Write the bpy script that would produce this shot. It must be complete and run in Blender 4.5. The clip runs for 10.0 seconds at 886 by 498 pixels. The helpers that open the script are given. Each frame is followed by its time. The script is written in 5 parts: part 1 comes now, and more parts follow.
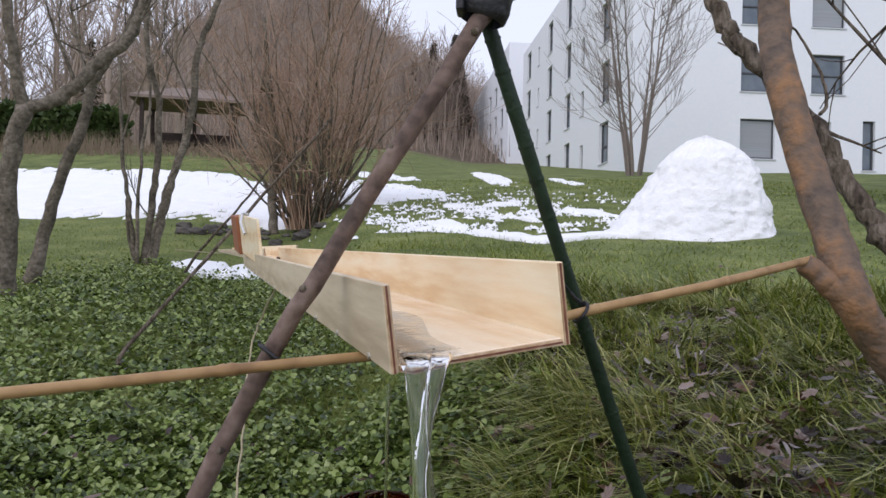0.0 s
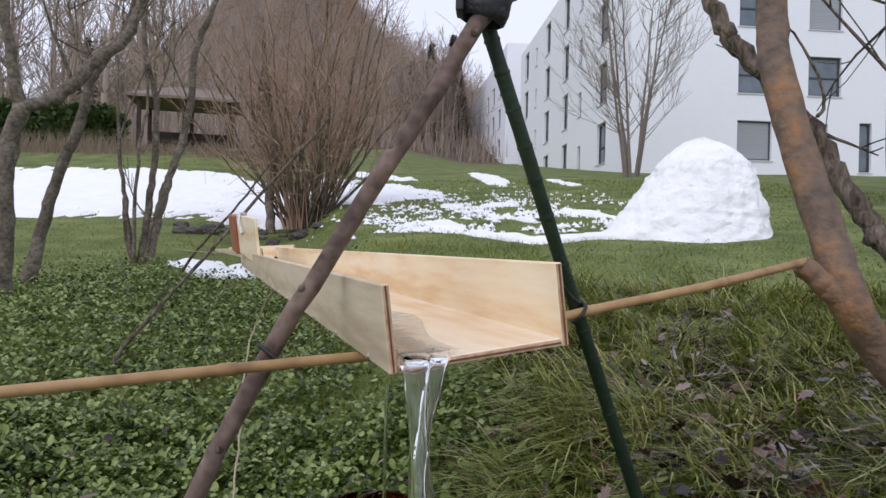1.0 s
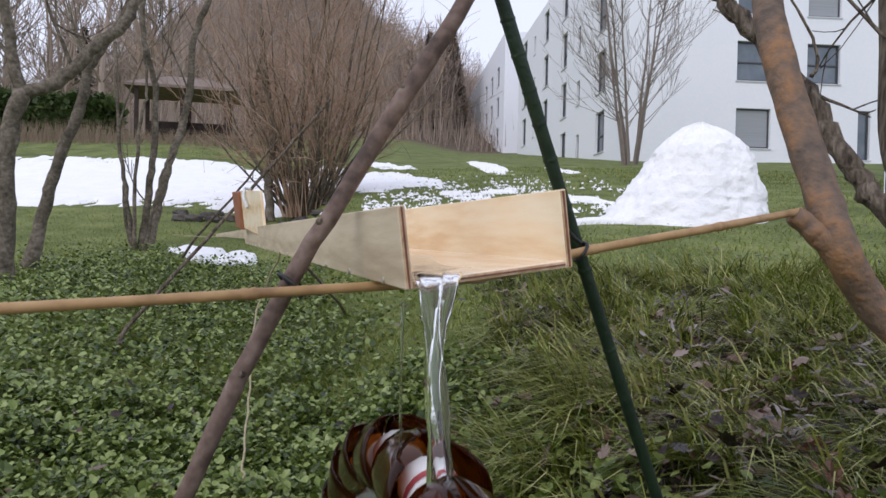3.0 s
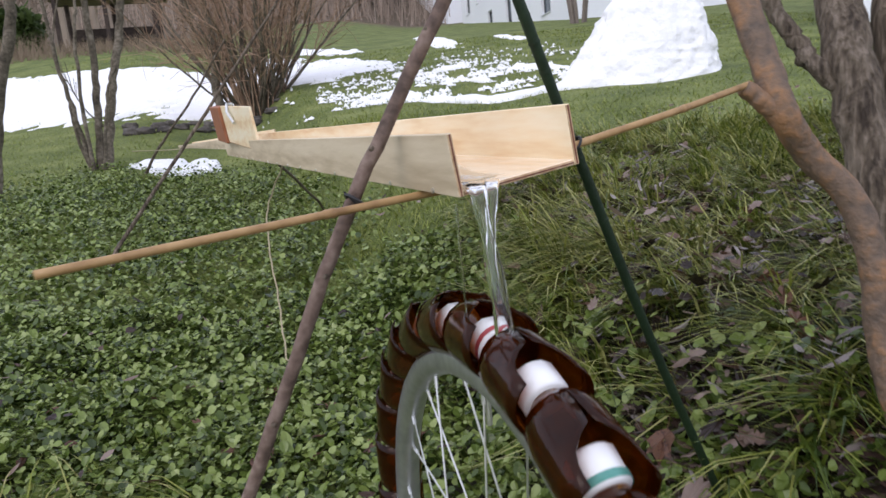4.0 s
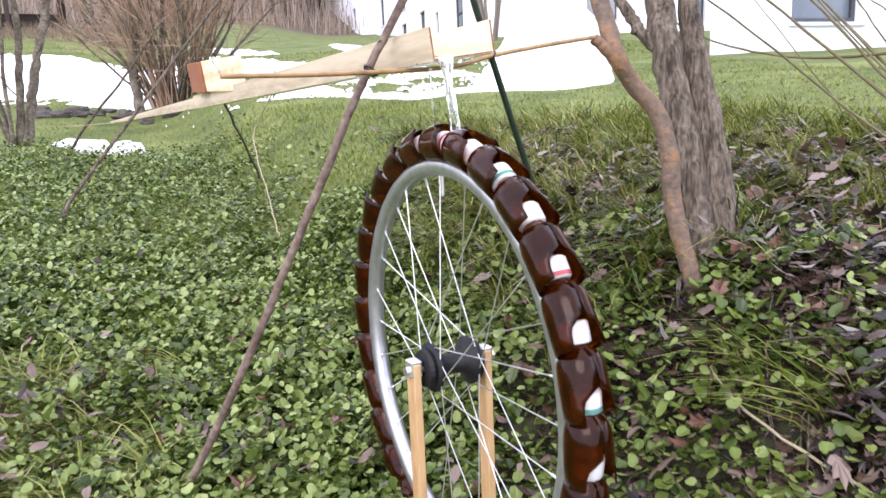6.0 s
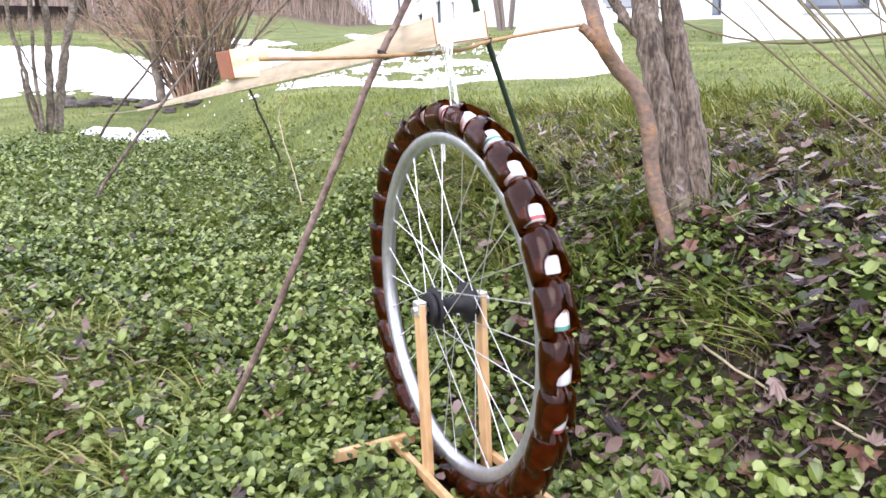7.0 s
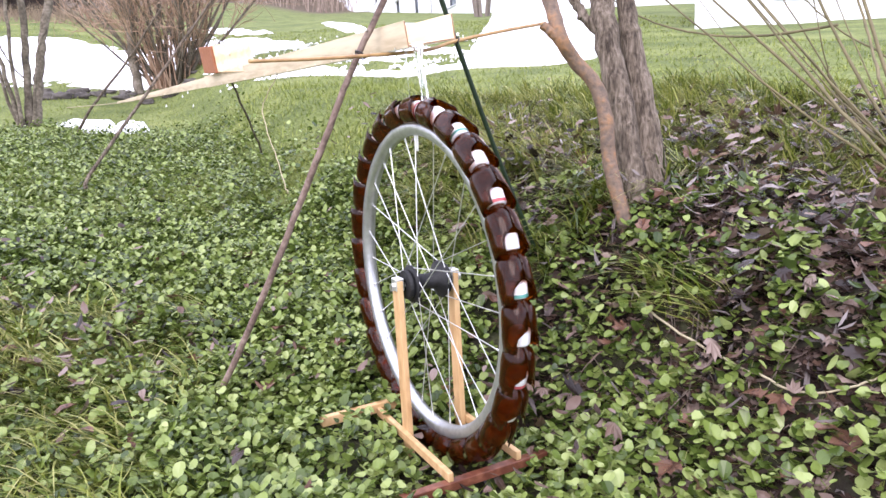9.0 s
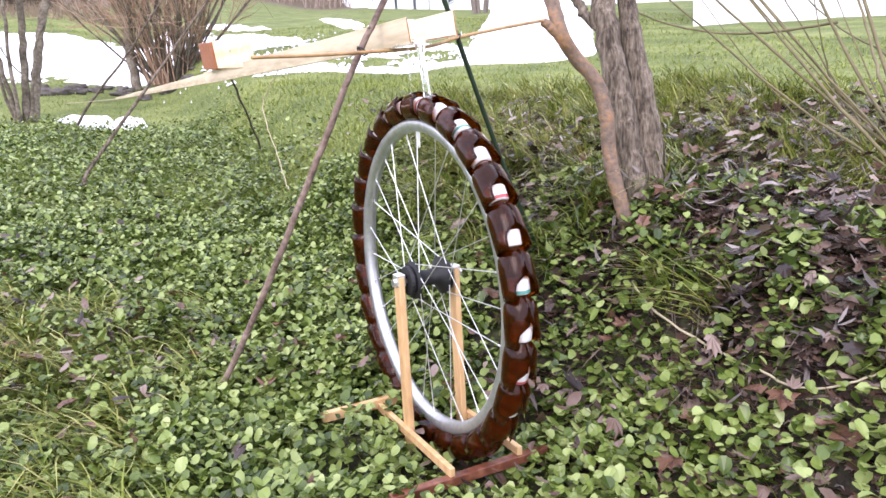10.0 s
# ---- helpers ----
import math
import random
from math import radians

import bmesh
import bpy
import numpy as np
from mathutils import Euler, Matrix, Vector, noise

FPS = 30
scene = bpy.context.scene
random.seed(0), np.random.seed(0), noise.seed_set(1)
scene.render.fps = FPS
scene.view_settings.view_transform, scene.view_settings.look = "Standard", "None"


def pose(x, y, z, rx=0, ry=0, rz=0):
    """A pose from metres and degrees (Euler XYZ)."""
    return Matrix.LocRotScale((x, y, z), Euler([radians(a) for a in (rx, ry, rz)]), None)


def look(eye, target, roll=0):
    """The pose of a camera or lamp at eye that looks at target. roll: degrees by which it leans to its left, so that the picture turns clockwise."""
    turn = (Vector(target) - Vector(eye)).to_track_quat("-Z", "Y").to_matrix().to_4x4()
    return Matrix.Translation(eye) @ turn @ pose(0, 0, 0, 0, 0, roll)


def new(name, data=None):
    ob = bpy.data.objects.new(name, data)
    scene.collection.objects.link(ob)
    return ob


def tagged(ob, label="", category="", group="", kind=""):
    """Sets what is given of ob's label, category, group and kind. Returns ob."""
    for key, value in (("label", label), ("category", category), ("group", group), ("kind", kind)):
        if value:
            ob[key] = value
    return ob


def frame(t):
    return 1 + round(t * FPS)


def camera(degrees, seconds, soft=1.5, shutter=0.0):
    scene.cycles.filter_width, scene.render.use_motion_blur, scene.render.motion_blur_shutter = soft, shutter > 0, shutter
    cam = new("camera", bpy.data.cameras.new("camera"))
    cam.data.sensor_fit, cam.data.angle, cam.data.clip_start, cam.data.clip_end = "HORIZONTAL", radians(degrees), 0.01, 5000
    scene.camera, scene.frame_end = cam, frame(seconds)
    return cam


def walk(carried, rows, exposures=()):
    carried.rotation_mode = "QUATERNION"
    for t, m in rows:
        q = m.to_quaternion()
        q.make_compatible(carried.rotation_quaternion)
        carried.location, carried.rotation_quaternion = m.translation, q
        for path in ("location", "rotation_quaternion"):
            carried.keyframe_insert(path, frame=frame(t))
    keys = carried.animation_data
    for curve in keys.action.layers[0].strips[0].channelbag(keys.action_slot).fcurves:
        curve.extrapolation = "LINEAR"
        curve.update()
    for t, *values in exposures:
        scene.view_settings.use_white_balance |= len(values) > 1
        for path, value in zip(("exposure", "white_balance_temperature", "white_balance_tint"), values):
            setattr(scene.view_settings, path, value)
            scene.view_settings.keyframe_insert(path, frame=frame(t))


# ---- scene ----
cam = camera(64.3, 10.0, soft=1.5, shutter=0.4)
PATH = [
    (0, (0.102, -0.373, 0.828), (-0.058, 1.621, 0.835), 1.2),
    (1, (0.101, -0.374, 0.828), (-0.051, 1.62, 0.836), 1.4),
    (1.5, (0.104, -0.378, 0.826), (-0.046, 1.617, 0.840), 1.4),
    (2, (0.104, -0.379, 0.825), (-0.049, 1.615, 0.845), 1.6),
    (2.2, (0.099, -0.378, 0.826), (-0.036, 1.617, 0.824), 1.5),
    (3.3, (0.094, -0.415, 0.783), (-0.066, 1.580, 0.747), 0.85),
    (3.5, (0.079, -0.429, 0.79), (-0.041, 1.563, 0.662), -1.1),
    (4, (0.046, -0.524, 0.821), (-0.007, 1.442, 0.46), -5.4),
    (4.5, (0.0, -0.656, 0.819), (0.01, 1.313, 0.468), -5.9),
    (5, (-0.018, -0.798, 0.795), (-0.019, 1.159, 0.385), -4.0),
    (5.5, (-0.057, -0.923, 0.758), (0.134, 1.021, 0.331), -2.6),
    (6, (-0.058, -1.012, 0.675), (0.154, 0.947, 0.333), -2.5),
    (7.5, (-0.055, -1.275, 0.648), (0.094, 0.682, 0.259), -2.7),
    (8, (-0.054, -1.31, 0.655), (0.139, 0.639, 0.249), -2.8),
    (8.5, (-0.057, -1.331, 0.663), (0.152, 0.616, 0.26), -2.9),
    (9, (-0.056, -1.337, 0.661), (0.16, 0.61, 0.257), -3.3),
    (9.5, (-0.059, -1.338, 0.662), (0.151, 0.608, 0.251), -3.5),
    (10, (-0.064, -1.34, 0.661), (0.158, 0.604, 0.248), -3.2),
]
EXPOSURES = [(t, stops, 6500, tint) for t, stops, tint in ((0, 0.17, 16), (2.2, 0.17, 16), (3.5, 0.24, 16), (4.0, 0.42, 16), (4.5, 0.75, 17), (5.5, 1.26, 19), (6.2, 1.50, 21), (7.5, 1.70, 23), (10, 1.70, 23))]
walk(cam, [(t, look(eye, target, roll)) for t, eye, target, roll in PATH], EXPOSURES)

# ---------------------------------------------------------------- sky and light
world = bpy.data.worlds.new("overcast_sky")
scene.world = world
world.use_nodes = True
wn, wl = world.node_tree.nodes, world.node_tree.links
sky = wn.new("ShaderNodeTexSky")
sky.sky_type, sky.sun_disc = "NISHITA", False
sky.sun_elevation, sky.sun_rotation = radians(38), radians(204)
sky_gain = wn.new("ShaderNodeVectorMath")
sky_gain.operation = "SCALE"
sky_gain.inputs["Scale"].default_value = 0.10
wl.new(sky.outputs[0], sky_gain.inputs[0])
cloud = wn.new("ShaderNodeMix")
cloud.data_type = "RGBA"
cloud.inputs[0].default_value = 0.86
cloud.inputs[7].default_value = (0.875, 0.95, 1.12, 1)
wl.new(sky_gain.outputs[0], cloud.inputs[6])
wl.new(cloud.outputs[2], wn["Background"].inputs[0])
wn["Background"].inputs[1].default_value = 0.95
sun_data = bpy.data.lights.new("sun", "SUN")
sun_data.energy, sun_data.angle, sun_data.color = 0.7, radians(40), (1.0, 0.96, 0.9)
sun = new("sun", sun_data)
sun.matrix_world = look((-5, -9, 9.5), (0, 2, 0))

# ---------------------------------------------------------------- mesh building


class Shape:
    """Collects vertices and faces of one mesh."""

    def __init__(self):
        self.v, self.f = [], []

    def tube(self, pts, radii, n=8, cap=True):
        pts = [Vector(p) for p in pts]
        base = len(self.v)
        k = len(pts)
        side = None
        for i, p in enumerate(pts):
            d = (pts[min(i + 1, k - 1)] - pts[max(i - 1, 0)]).normalized()
            if side is None:
                side = d.orthogonal().normalized()
            side = (side - d * side.dot(d)).normalized()
            up = d.cross(side)
            r = radii[i] if hasattr(radii, "__len__") else radii
            for j in range(n):
                a = 2 * math.pi * j / n
                self.v.append(tuple(p + (side * math.cos(a) + up * math.sin(a)) * r))
        for i in range(k - 1):
            for j in range(n):
                a, b = base + i * n + j, base + i * n + (j + 1) % n
                self.f.append((a, b, b + n, a + n))
        if cap:
            self.f.append(tuple(base + j for j in range(n))[::-1])
            self.f.append(tuple(base + (k - 1) * n + j for j in range(n)))
        return self

    def box(self, lo, hi, m=None, bevel=0.0):
        """A box with chamfered edges."""
        base = len(self.v)
        m = m or Matrix.Identity(4)
        c = [(lo[i] + hi[i]) / 2 for i in range(3)]
        h = [(hi[i] - lo[i]) / 2 for i in range(3)]
        b = min(bevel, 0.45 * min(h))
        if b <= 0:
            for sx in (-1, 1):
                for sy in (-1, 1):
                    for sz in (-1, 1):
                        self.v.append(tuple(m @ Vector((c[0] + sx * h[0], c[1] + sy * h[1], c[2] + sz * h[2]))))
            for q in ((0, 1, 3, 2), (4, 6, 7, 5), (0, 4, 5, 1), (2, 3, 7, 6), (0, 2, 6, 4), (1, 5, 7, 3)):
                self.f.append(tuple(base + i for i in q))
            return self
        idx = {}
        for sx in (-1, 1):
            for sy in (-1, 1):
                for sz in (-1, 1):
                    for ax in range(3):
                        p = [c[0] + sx * h[0], c[1] + sy * h[1], c[2] + sz * h[2]]
                        for o in range(3):
                            if o != ax:
                                p[o] -= (sx, sy, sz)[o] * b
                        idx[(sx, sy, sz, ax)] = len(self.v)
                        self.v.append(tuple(m @ Vector(p)))
        S = (-1, 1)
        for ax in range(3):
            o1, o2 = [o for o in range(3) if o != ax]
            for s in S:
                q = []
                for a, d in ((-1, -1), (1, -1), (1, 1), (-1, 1)):
                    k = [0, 0, 0]
                    k[ax], k[o1], k[o2] = s, a, d
                    q.append(idx[(*k, ax)])
                self.f.append(tuple(q))
            for a in S:
                for d in S:
                    k0, k1 = [0, 0, 0], [0, 0, 0]
                    k0[ax], k1[ax] = -1, 1
                    k0[o1] = k1[o1] = a
                    k0[o2] = k1[o2] = d
                    self.f.append((idx[(*k0, o1)], idx[(*k1, o1)], idx[(*k1, o2)], idx[(*k0, o2)]))
        for sx in S:
            for sy in S:
                for sz in S:
                    self.f.append(tuple(idx[(sx, sy, sz, ax)] for ax in range(3)))
        return self

    def lathe(self, profile, n=20, m=None, closed=False):
        """profile: (radius, height) turned about z."""
        m = m or Matrix.Identity(4)
        base = len(self.v)
        for r, z in profile:
            for j in range(n):
                a = 2 * math.pi * j / n
                self.v.append(tuple(m @ Vector((r * math.cos(a), r * math.sin(a), z))))
        k = len(profile)
        for i in range(k if closed else k - 1):
            for j in range(n):
                a, b = base + i * n + j, base + i * n + (j + 1) % n
                c, d = base + ((i + 1) % k) * n + (j + 1) % n, base + ((i + 1) % k) * n + j
                self.f.append((a, b, c, d))
        return self

    def quads(self, verts, faces):
        base = len(self.v)
        self.v.extend(verts)
        self.f.extend(tuple(base + i for i in q) for q in faces)
        return self

    def mesh(self, name, smooth=False):
        me = bpy.data.meshes.new(name)
        me.from_pydata(self.v, [], self.f)
        if not isinstance(smooth, bool) or smooth:
            me.polygons.foreach_set("use_smooth", [True] * len(me.polygons))
        bm = bmesh.new()
        if len(self.f) < 30000:
            bm.from_mesh(me)
            bmesh.ops.recalc_face_normals(bm, faces=bm.faces)
            bm.to_mesh(me)
        bm.free()
        return me


def part(name, shape, material, parent=None, label="", smooth=False):
    me = shape.mesh(name, smooth) if isinstance(shape, Shape) else shape
    if not me.materials:
        me.materials.append(material)
    ob = new(name, me)
    ob.parent = parent
    if label:
        tagged(ob, label)
    return ob


def thing(name, label, category, group="", kind="", m=None):
    ob = new(name)
    ob.empty_display_size = 0.05
    if m is not None:
        ob.matrix_world = m
    return tagged(ob, label, category, group, kind)


def single(name, shape, material, label, category, group="", kind="", smooth=False):
    return tagged(part(name, shape, material, None, "", smooth), label, category, group, kind)


def smoothstep(a, b, x):
    t = np.clip((x - a) / (b - a), 0, 1)
    return t * t * (3 - 2 * t)


# ---------------------------------------------------------------- materials
def material(name, colors, scale=8.0, rough=0.8, metal=0.0, bump=0.2, bump_scale=None, fine=4.0, stretch=(1, 1, 1), trans=0.0, island=0.0, obj=0.0, ior=1.45, spec=0.5, sub=0.0, detail=6.0, bump_dist=0.01, figure=None):
    """colors: two or three colours mixed by noise at two scales."""
    mat = bpy.data.materials.new(name)
    mat.use_nodes = True
    n, l = mat.node_tree.nodes, mat.node_tree.links
    bsdf = n["Principled BSDF"]
    bsdf.inputs["Roughness"].default_value = rough
    bsdf.inputs["Metallic"].default_value = metal
    bsdf.inputs["Transmission Weight"].default_value = trans
    bsdf.inputs["IOR"].default_value = ior
    bsdf.inputs["Specular IOR Level"].default_value = spec
    if sub:
        bsdf.inputs["Subsurface Weight"].default_value = sub
        bsdf.inputs["Subsurface Radius"].default_value = (0.02, 0.02, 0.025)
    co = n.new("ShaderNodeTexCoord")
    mp = n.new("ShaderNodeMapping")
    mp.inputs["Scale"].default_value = stretch
    l.new(co.outputs["Object"], mp.inputs[0])
    big = n.new("ShaderNodeTexNoise")
    big.inputs["Scale"].default_value, big.inputs["Detail"].default_value = scale, 3.0
    small = n.new("ShaderNodeTexNoise")
    small.inputs["Scale"].default_value, small.inputs["Detail"].default_value = scale * fine, detail
    l.new(mp.outputs[0], big.inputs["Vector"])
    l.new(mp.outputs[0], small.inputs["Vector"])
    mix = n.new("ShaderNodeMath")
    mix.operation = "MULTIPLY_ADD"
    mix.inputs[1].default_value = 0.5
    half = n.new("ShaderNodeMath")
    half.operation = "MULTIPLY"
    half.inputs[1].default_value = 0.5
    l.new(big.outputs["Fac"], mix.inputs[0])
    l.new(small.outputs["Fac"], half.inputs[0])
    l.new(half.outputs[0], mix.inputs[2])
    fac = mix.outputs[0]
    if figure:
        wave = n.new("ShaderNodeTexWave")
        wave.bands_direction = figure
        wave.inputs["Scale"].default_value, wave.inputs["Distortion"].default_value = 3.2, 7.0
        wave.inputs["Detail"].default_value, wave.inputs["Detail Scale"].default_value = 2.0, 0.6
        l.new(mp.outputs[0], wave.inputs["Vector"])
        blend = n.new("ShaderNodeMath")
        blend.operation = "MULTIPLY_ADD"
        blend.inputs[1].default_value = 0.16
        less = n.new("ShaderNodeMath")
        less.operation = "SUBTRACT"
        less.inputs[1].default_value = 0.08
        l.new(fac, less.inputs[0])
        l.new(wave.outputs["Fac"], blend.inputs[0])
        l.new(less.outputs[0], blend.inputs[2])
        fac = blend.outputs[0]
    for kind, amount in (("island", island), ("obj", obj)):
        if amount:
            g = n.new("ShaderNodeNewGeometry" if kind == "island" else "ShaderNodeObjectInfo")
            add = n.new("ShaderNodeMath")
            add.operation = "MULTIPLY_ADD"
            add.inputs[1].default_value = amount
            l.new(g.outputs["Random Per Island" if kind == "island" else "Random"], add.inputs[0])
            sub_ = n.new("ShaderNodeMath")
            sub_.operation = "SUBTRACT"
            sub_.inputs[1].default_value = amount / 2
            l.new(fac, sub_.inputs[0])
            l.new(sub_.outputs[0], add.inputs[2])
            fac = add.outputs[0]
    ramp = n.new("ShaderNodeValToRGB")
    k = len(colors)
    lo, hi = (0.36, 0.64) if not (island or obj) else (0.15, 0.85)
    ramp.color_ramp.elements[0].position, ramp.color_ramp.elements[1].position = lo, hi
    ramp.color_ramp.elements[0].color = (*colors[0], 1)
    ramp.color_ramp.elements[1].color = (*colors[-1], 1)
    for i in range(1, k - 1):
        e = ramp.color_ramp.elements.new(lo + (hi - lo) * i / (k - 1))
        e.color = (*colors[i], 1)
    l.new(fac, ramp.inputs[0])
    l.new(ramp.outputs[0], bsdf.inputs["Base Color"])
    if bump:
        b = n.new("ShaderNodeBump")
        b.inputs["Strength"].default_value = bump
        b.inputs["Distance"].default_value = bump_dist
        src = small
        if bump_scale:
            src = n.new("ShaderNodeTexNoise")
            src.inputs["Scale"].default_value, src.inputs["Detail"].default_value = bump_scale, 4.0
            l.new(mp.outputs[0], src.inputs["Vector"])
        l.new(src.outputs["Fac"], b.inputs["Height"])
        l.new(b.outputs[0], bsdf.inputs["Normal"])
    return mat


def leafy(name, colors, rough=0.45, through_light=0.25, scale=1.5, island=0.5, spec=0.38):
    mat = material(name, colors, scale=scale, rough=rough, bump=0.0, island=island, spec=spec)
    n, l = mat.node_tree.nodes, mat.node_tree.links
    bsdf, out = n["Principled BSDF"], n["Material Output"]
    tl = n.new("ShaderNodeBsdfTranslucent")
    mixer = n.new("ShaderNodeMixShader")
    mixer.inputs[0].default_value = through_light
    color = bsdf.inputs["Base Color"].links[0].from_socket
    l.new(color, tl.inputs[0])
    l.new(bsdf.outputs[0], mixer.inputs[1])
    l.new(tl.outputs[0], mixer.inputs[2])
    l.new(mixer.outputs[0], out.inputs[0])
    return mat


M_IVY = leafy("ivy_leaf", [(0.034, 0.058, 0.012), (0.108, 0.158, 0.032), (0.205, 0.272, 0.064), (0.32, 0.385, 0.135)], rough=0.22, through_light=0.16, scale=2.2, island=0.75, spec=0.5)
M_GRASS = leafy("grass_blade", [(0.035, 0.062, 0.008), (0.13, 0.175, 0.022), (0.27, 0.30, 0.05), (0.46, 0.44, 0.17)], rough=0.33, scale=0.8, island=0.8)
M_LAWN = leafy("lawn_blade", [(0.09, 0.125, 0.02), (0.20, 0.25, 0.045), (0.36, 0.38, 0.10)], rough=0.5, scale=0.9, island=0.6)
M_DEADS = leafy("fallen_leaves", [(0.020, 0.013, 0.011), (0.055, 0.036, 0.030), (0.13, 0.078, 0.056), (0.25, 0.185, 0.155)], rough=0.27, scale=3, island=0.9, through_light=0.1)
M_GREYLEAF = leafy("grey_fallen_leaves", [(0.07, 0.055, 0.05), (0.15, 0.125, 0.115), (0.27, 0.235, 0.225)], rough=0.3, scale=3, island=0.9, through_light=0.05)
M_SNOW = material("old_snow", [(0.88, 0.89, 0.91), (0.92, 0.925, 0.935), (0.95, 0.95, 0.955)], scale=3, rough=0.75, bump=0.5, fine=9, sub=0.0, bump_dist=0.03)
M_WALL = material("white_render", [(0.83, 0.855, 0.90), (0.87, 0.89, 0.92)], scale=0.25, rough=0.9, bump=0.1, fine=30)
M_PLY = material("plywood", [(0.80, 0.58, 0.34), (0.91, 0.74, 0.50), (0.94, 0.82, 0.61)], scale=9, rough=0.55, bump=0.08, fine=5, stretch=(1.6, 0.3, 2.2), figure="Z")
# Darker copy of the plywood: weathering plus the outer wall's shade in its colour.
M_PLYOUT = material("plywood_weathered_shaded", [(0.50, 0.40, 0.27), (0.63, 0.52, 0.37), (0.71, 0.60, 0.44)], scale=9, rough=0.65, bump=0.1, fine=5, stretch=(1.6, 0.3, 2.2), figure="Z")
M_PLYEDGE = material("plywood_edge", [(0.40, 0.25, 0.14), (0.55, 0.38, 0.23), (0.66, 0.50, 0.34)], scale=60, rough=0.7, bump=0.2, fine=3)
M_PLYWET = material("wet_plywood", [(0.84, 0.63, 0.42), (0.92, 0.78, 0.60), (0.95, 0.86, 0.74)], scale=8, rough=0.12, bump=0.15, fine=4, stretch=(1.6, 0.3, 1), figure="X")
M_BATTEN = material("pine_batten", [(0.42, 0.24, 0.10), (0.55, 0.34, 0.16), (0.62, 0.42, 0.22)], scale=14, rough=0.6, bump=0.1, fine=5, stretch=(1, 1, 0.3))
M_REDWOOD = material("wet_red_wood", [(0.09, 0.03, 0.018), (0.17, 0.058, 0.034), (0.26, 0.11, 0.065)], scale=14, rough=0.4, bump=0.15, fine=5)
M_REDBLK = material("red_brown_wood", [(0.26, 0.09, 0.04), (0.36, 0.14, 0.07)], scale=14, rough=0.6, bump=0.15, fine=5)
M_BAMBOO = material("bamboo_cane", [(0.25, 0.14, 0.06), (0.38, 0.23, 0.10), (0.47, 0.30, 0.14)], scale=12, rough=0.42, bump=0.08, fine=5)
M_STICK = material("stripped_branch", [(0.075, 0.050, 0.040), (0.17, 0.115, 0.092), (0.27, 0.20, 0.165)], scale=20, rough=0.75, bump=0.5, fine=5, bump_dist=0.004)
M_GREEN = material("green_coated_stake", [(0.006, 0.018, 0.007), (0.012, 0.031, 0.012)], scale=30, rough=0.55, bump=0.4, bump_scale=220, bump_dist=0.003)
M_BARKO = material("orange_bark", [(0.095, 0.072, 0.056), (0.17, 0.115, 0.080), (0.29, 0.155, 0.075)], scale=15, rough=0.7, bump=0.9, fine=5, bump_dist=0.006)
M_BARKG = material("grey_brown_bark", [(0.055, 0.04, 0.03), (0.16, 0.125, 0.092), (0.29, 0.235, 0.185)], scale=42, rough=0.9, bump=1.0, fine=4, stretch=(1, 1, 0.22), bump_dist=0.02)
M_BARKL = material("lichen_grey_bark", [(0.05, 0.042, 0.030), (0.12, 0.10, 0.072), (0.23, 0.195, 0.155)], scale=7, rough=0.9, bump=0.6, fine=6, bump_dist=0.012)
M_TWIG = material("bare_twigs", [(0.19, 0.12, 0.08), (0.34, 0.22, 0.145), (0.46, 0.33, 0.235)], scale=2, rough=0.85, bump=0.0, island=0.5)
M_SHOOT = material("green_brown_shoot", [(0.10, 0.085, 0.04), (0.17, 0.14, 0.07)], scale=10, rough=0.7, bump=0.1)
M_WOOD_FAR = material("far_bare_trees", [(0.21, 0.165, 0.13), (0.32, 0.25, 0.20), (0.42, 0.345, 0.285)], scale=0.2, rough=0.95, bump=0.0, island=0.6)
M_BIRCH = material("pale_bare_tree", [(0.16, 0.13, 0.11), (0.26, 0.22, 0.19)], scale=3, rough=0.9, bump=0.0, island=0.3)
M_CONIFER = material("conifer_needles", [(0.12, 0.10, 0.078), (0.19, 0.16, 0.125)], scale=3, rough=0.9, bump=0.0, island=0.5)
M_HEDGE = leafy("hedge_leaf", [(0.03, 0.055, 0.014), (0.06, 0.095, 0.025), (0.10, 0.135, 0.04)], rough=0.5, scale=1.0, island=0.6)
M_RIM = material("brushed_aluminium", [(0.48, 0.49, 0.50), (0.62, 0.63, 0.64)], scale=20, rough=0.36, metal=0.85, bump=0.05)
M_STEEL = material("spoke_steel", [(0.62, 0.62, 0.60), (0.78, 0.78, 0.76)], scale=30, rough=0.3, metal=0.8, bump=0.0)
M_BLACK = material("black_hub", [(0.005, 0.005, 0.006), (0.012, 0.012, 0.014)], scale=40, rough=0.6, bump=0.1)
M_CAP = material("white_plastic_cap", [(0.78, 0.79, 0.80), (0.84, 0.85, 0.86)], scale=20, rough=0.4, bump=0.03)
M_PRINT_R = material("red_print", [(0.35, 0.05, 0.06), (0.45, 0.09, 0.10)], scale=40, rough=0.5, bump=0.0)
M_PRINT_G = material("green_print", [(0.05, 0.22, 0.18), (0.10, 0.30, 0.26)], scale=40, rough=0.5, bump=0.0)
M_AMBER = material("amber_plastic", [(0.13, 0.024, 0.002), (0.28, 0.064, 0.005)], scale=12, rough=0.06, bump=0.05, trans=0.92, ior=1.3)
M_WATER = material("clear_water", [(0.90, 0.94, 0.94), (0.95, 0.97, 0.97)], scale=30, rough=0.03, bump=0.25, bump_scale=70, trans=1.0, ior=1.33, bump_dist=0.004)
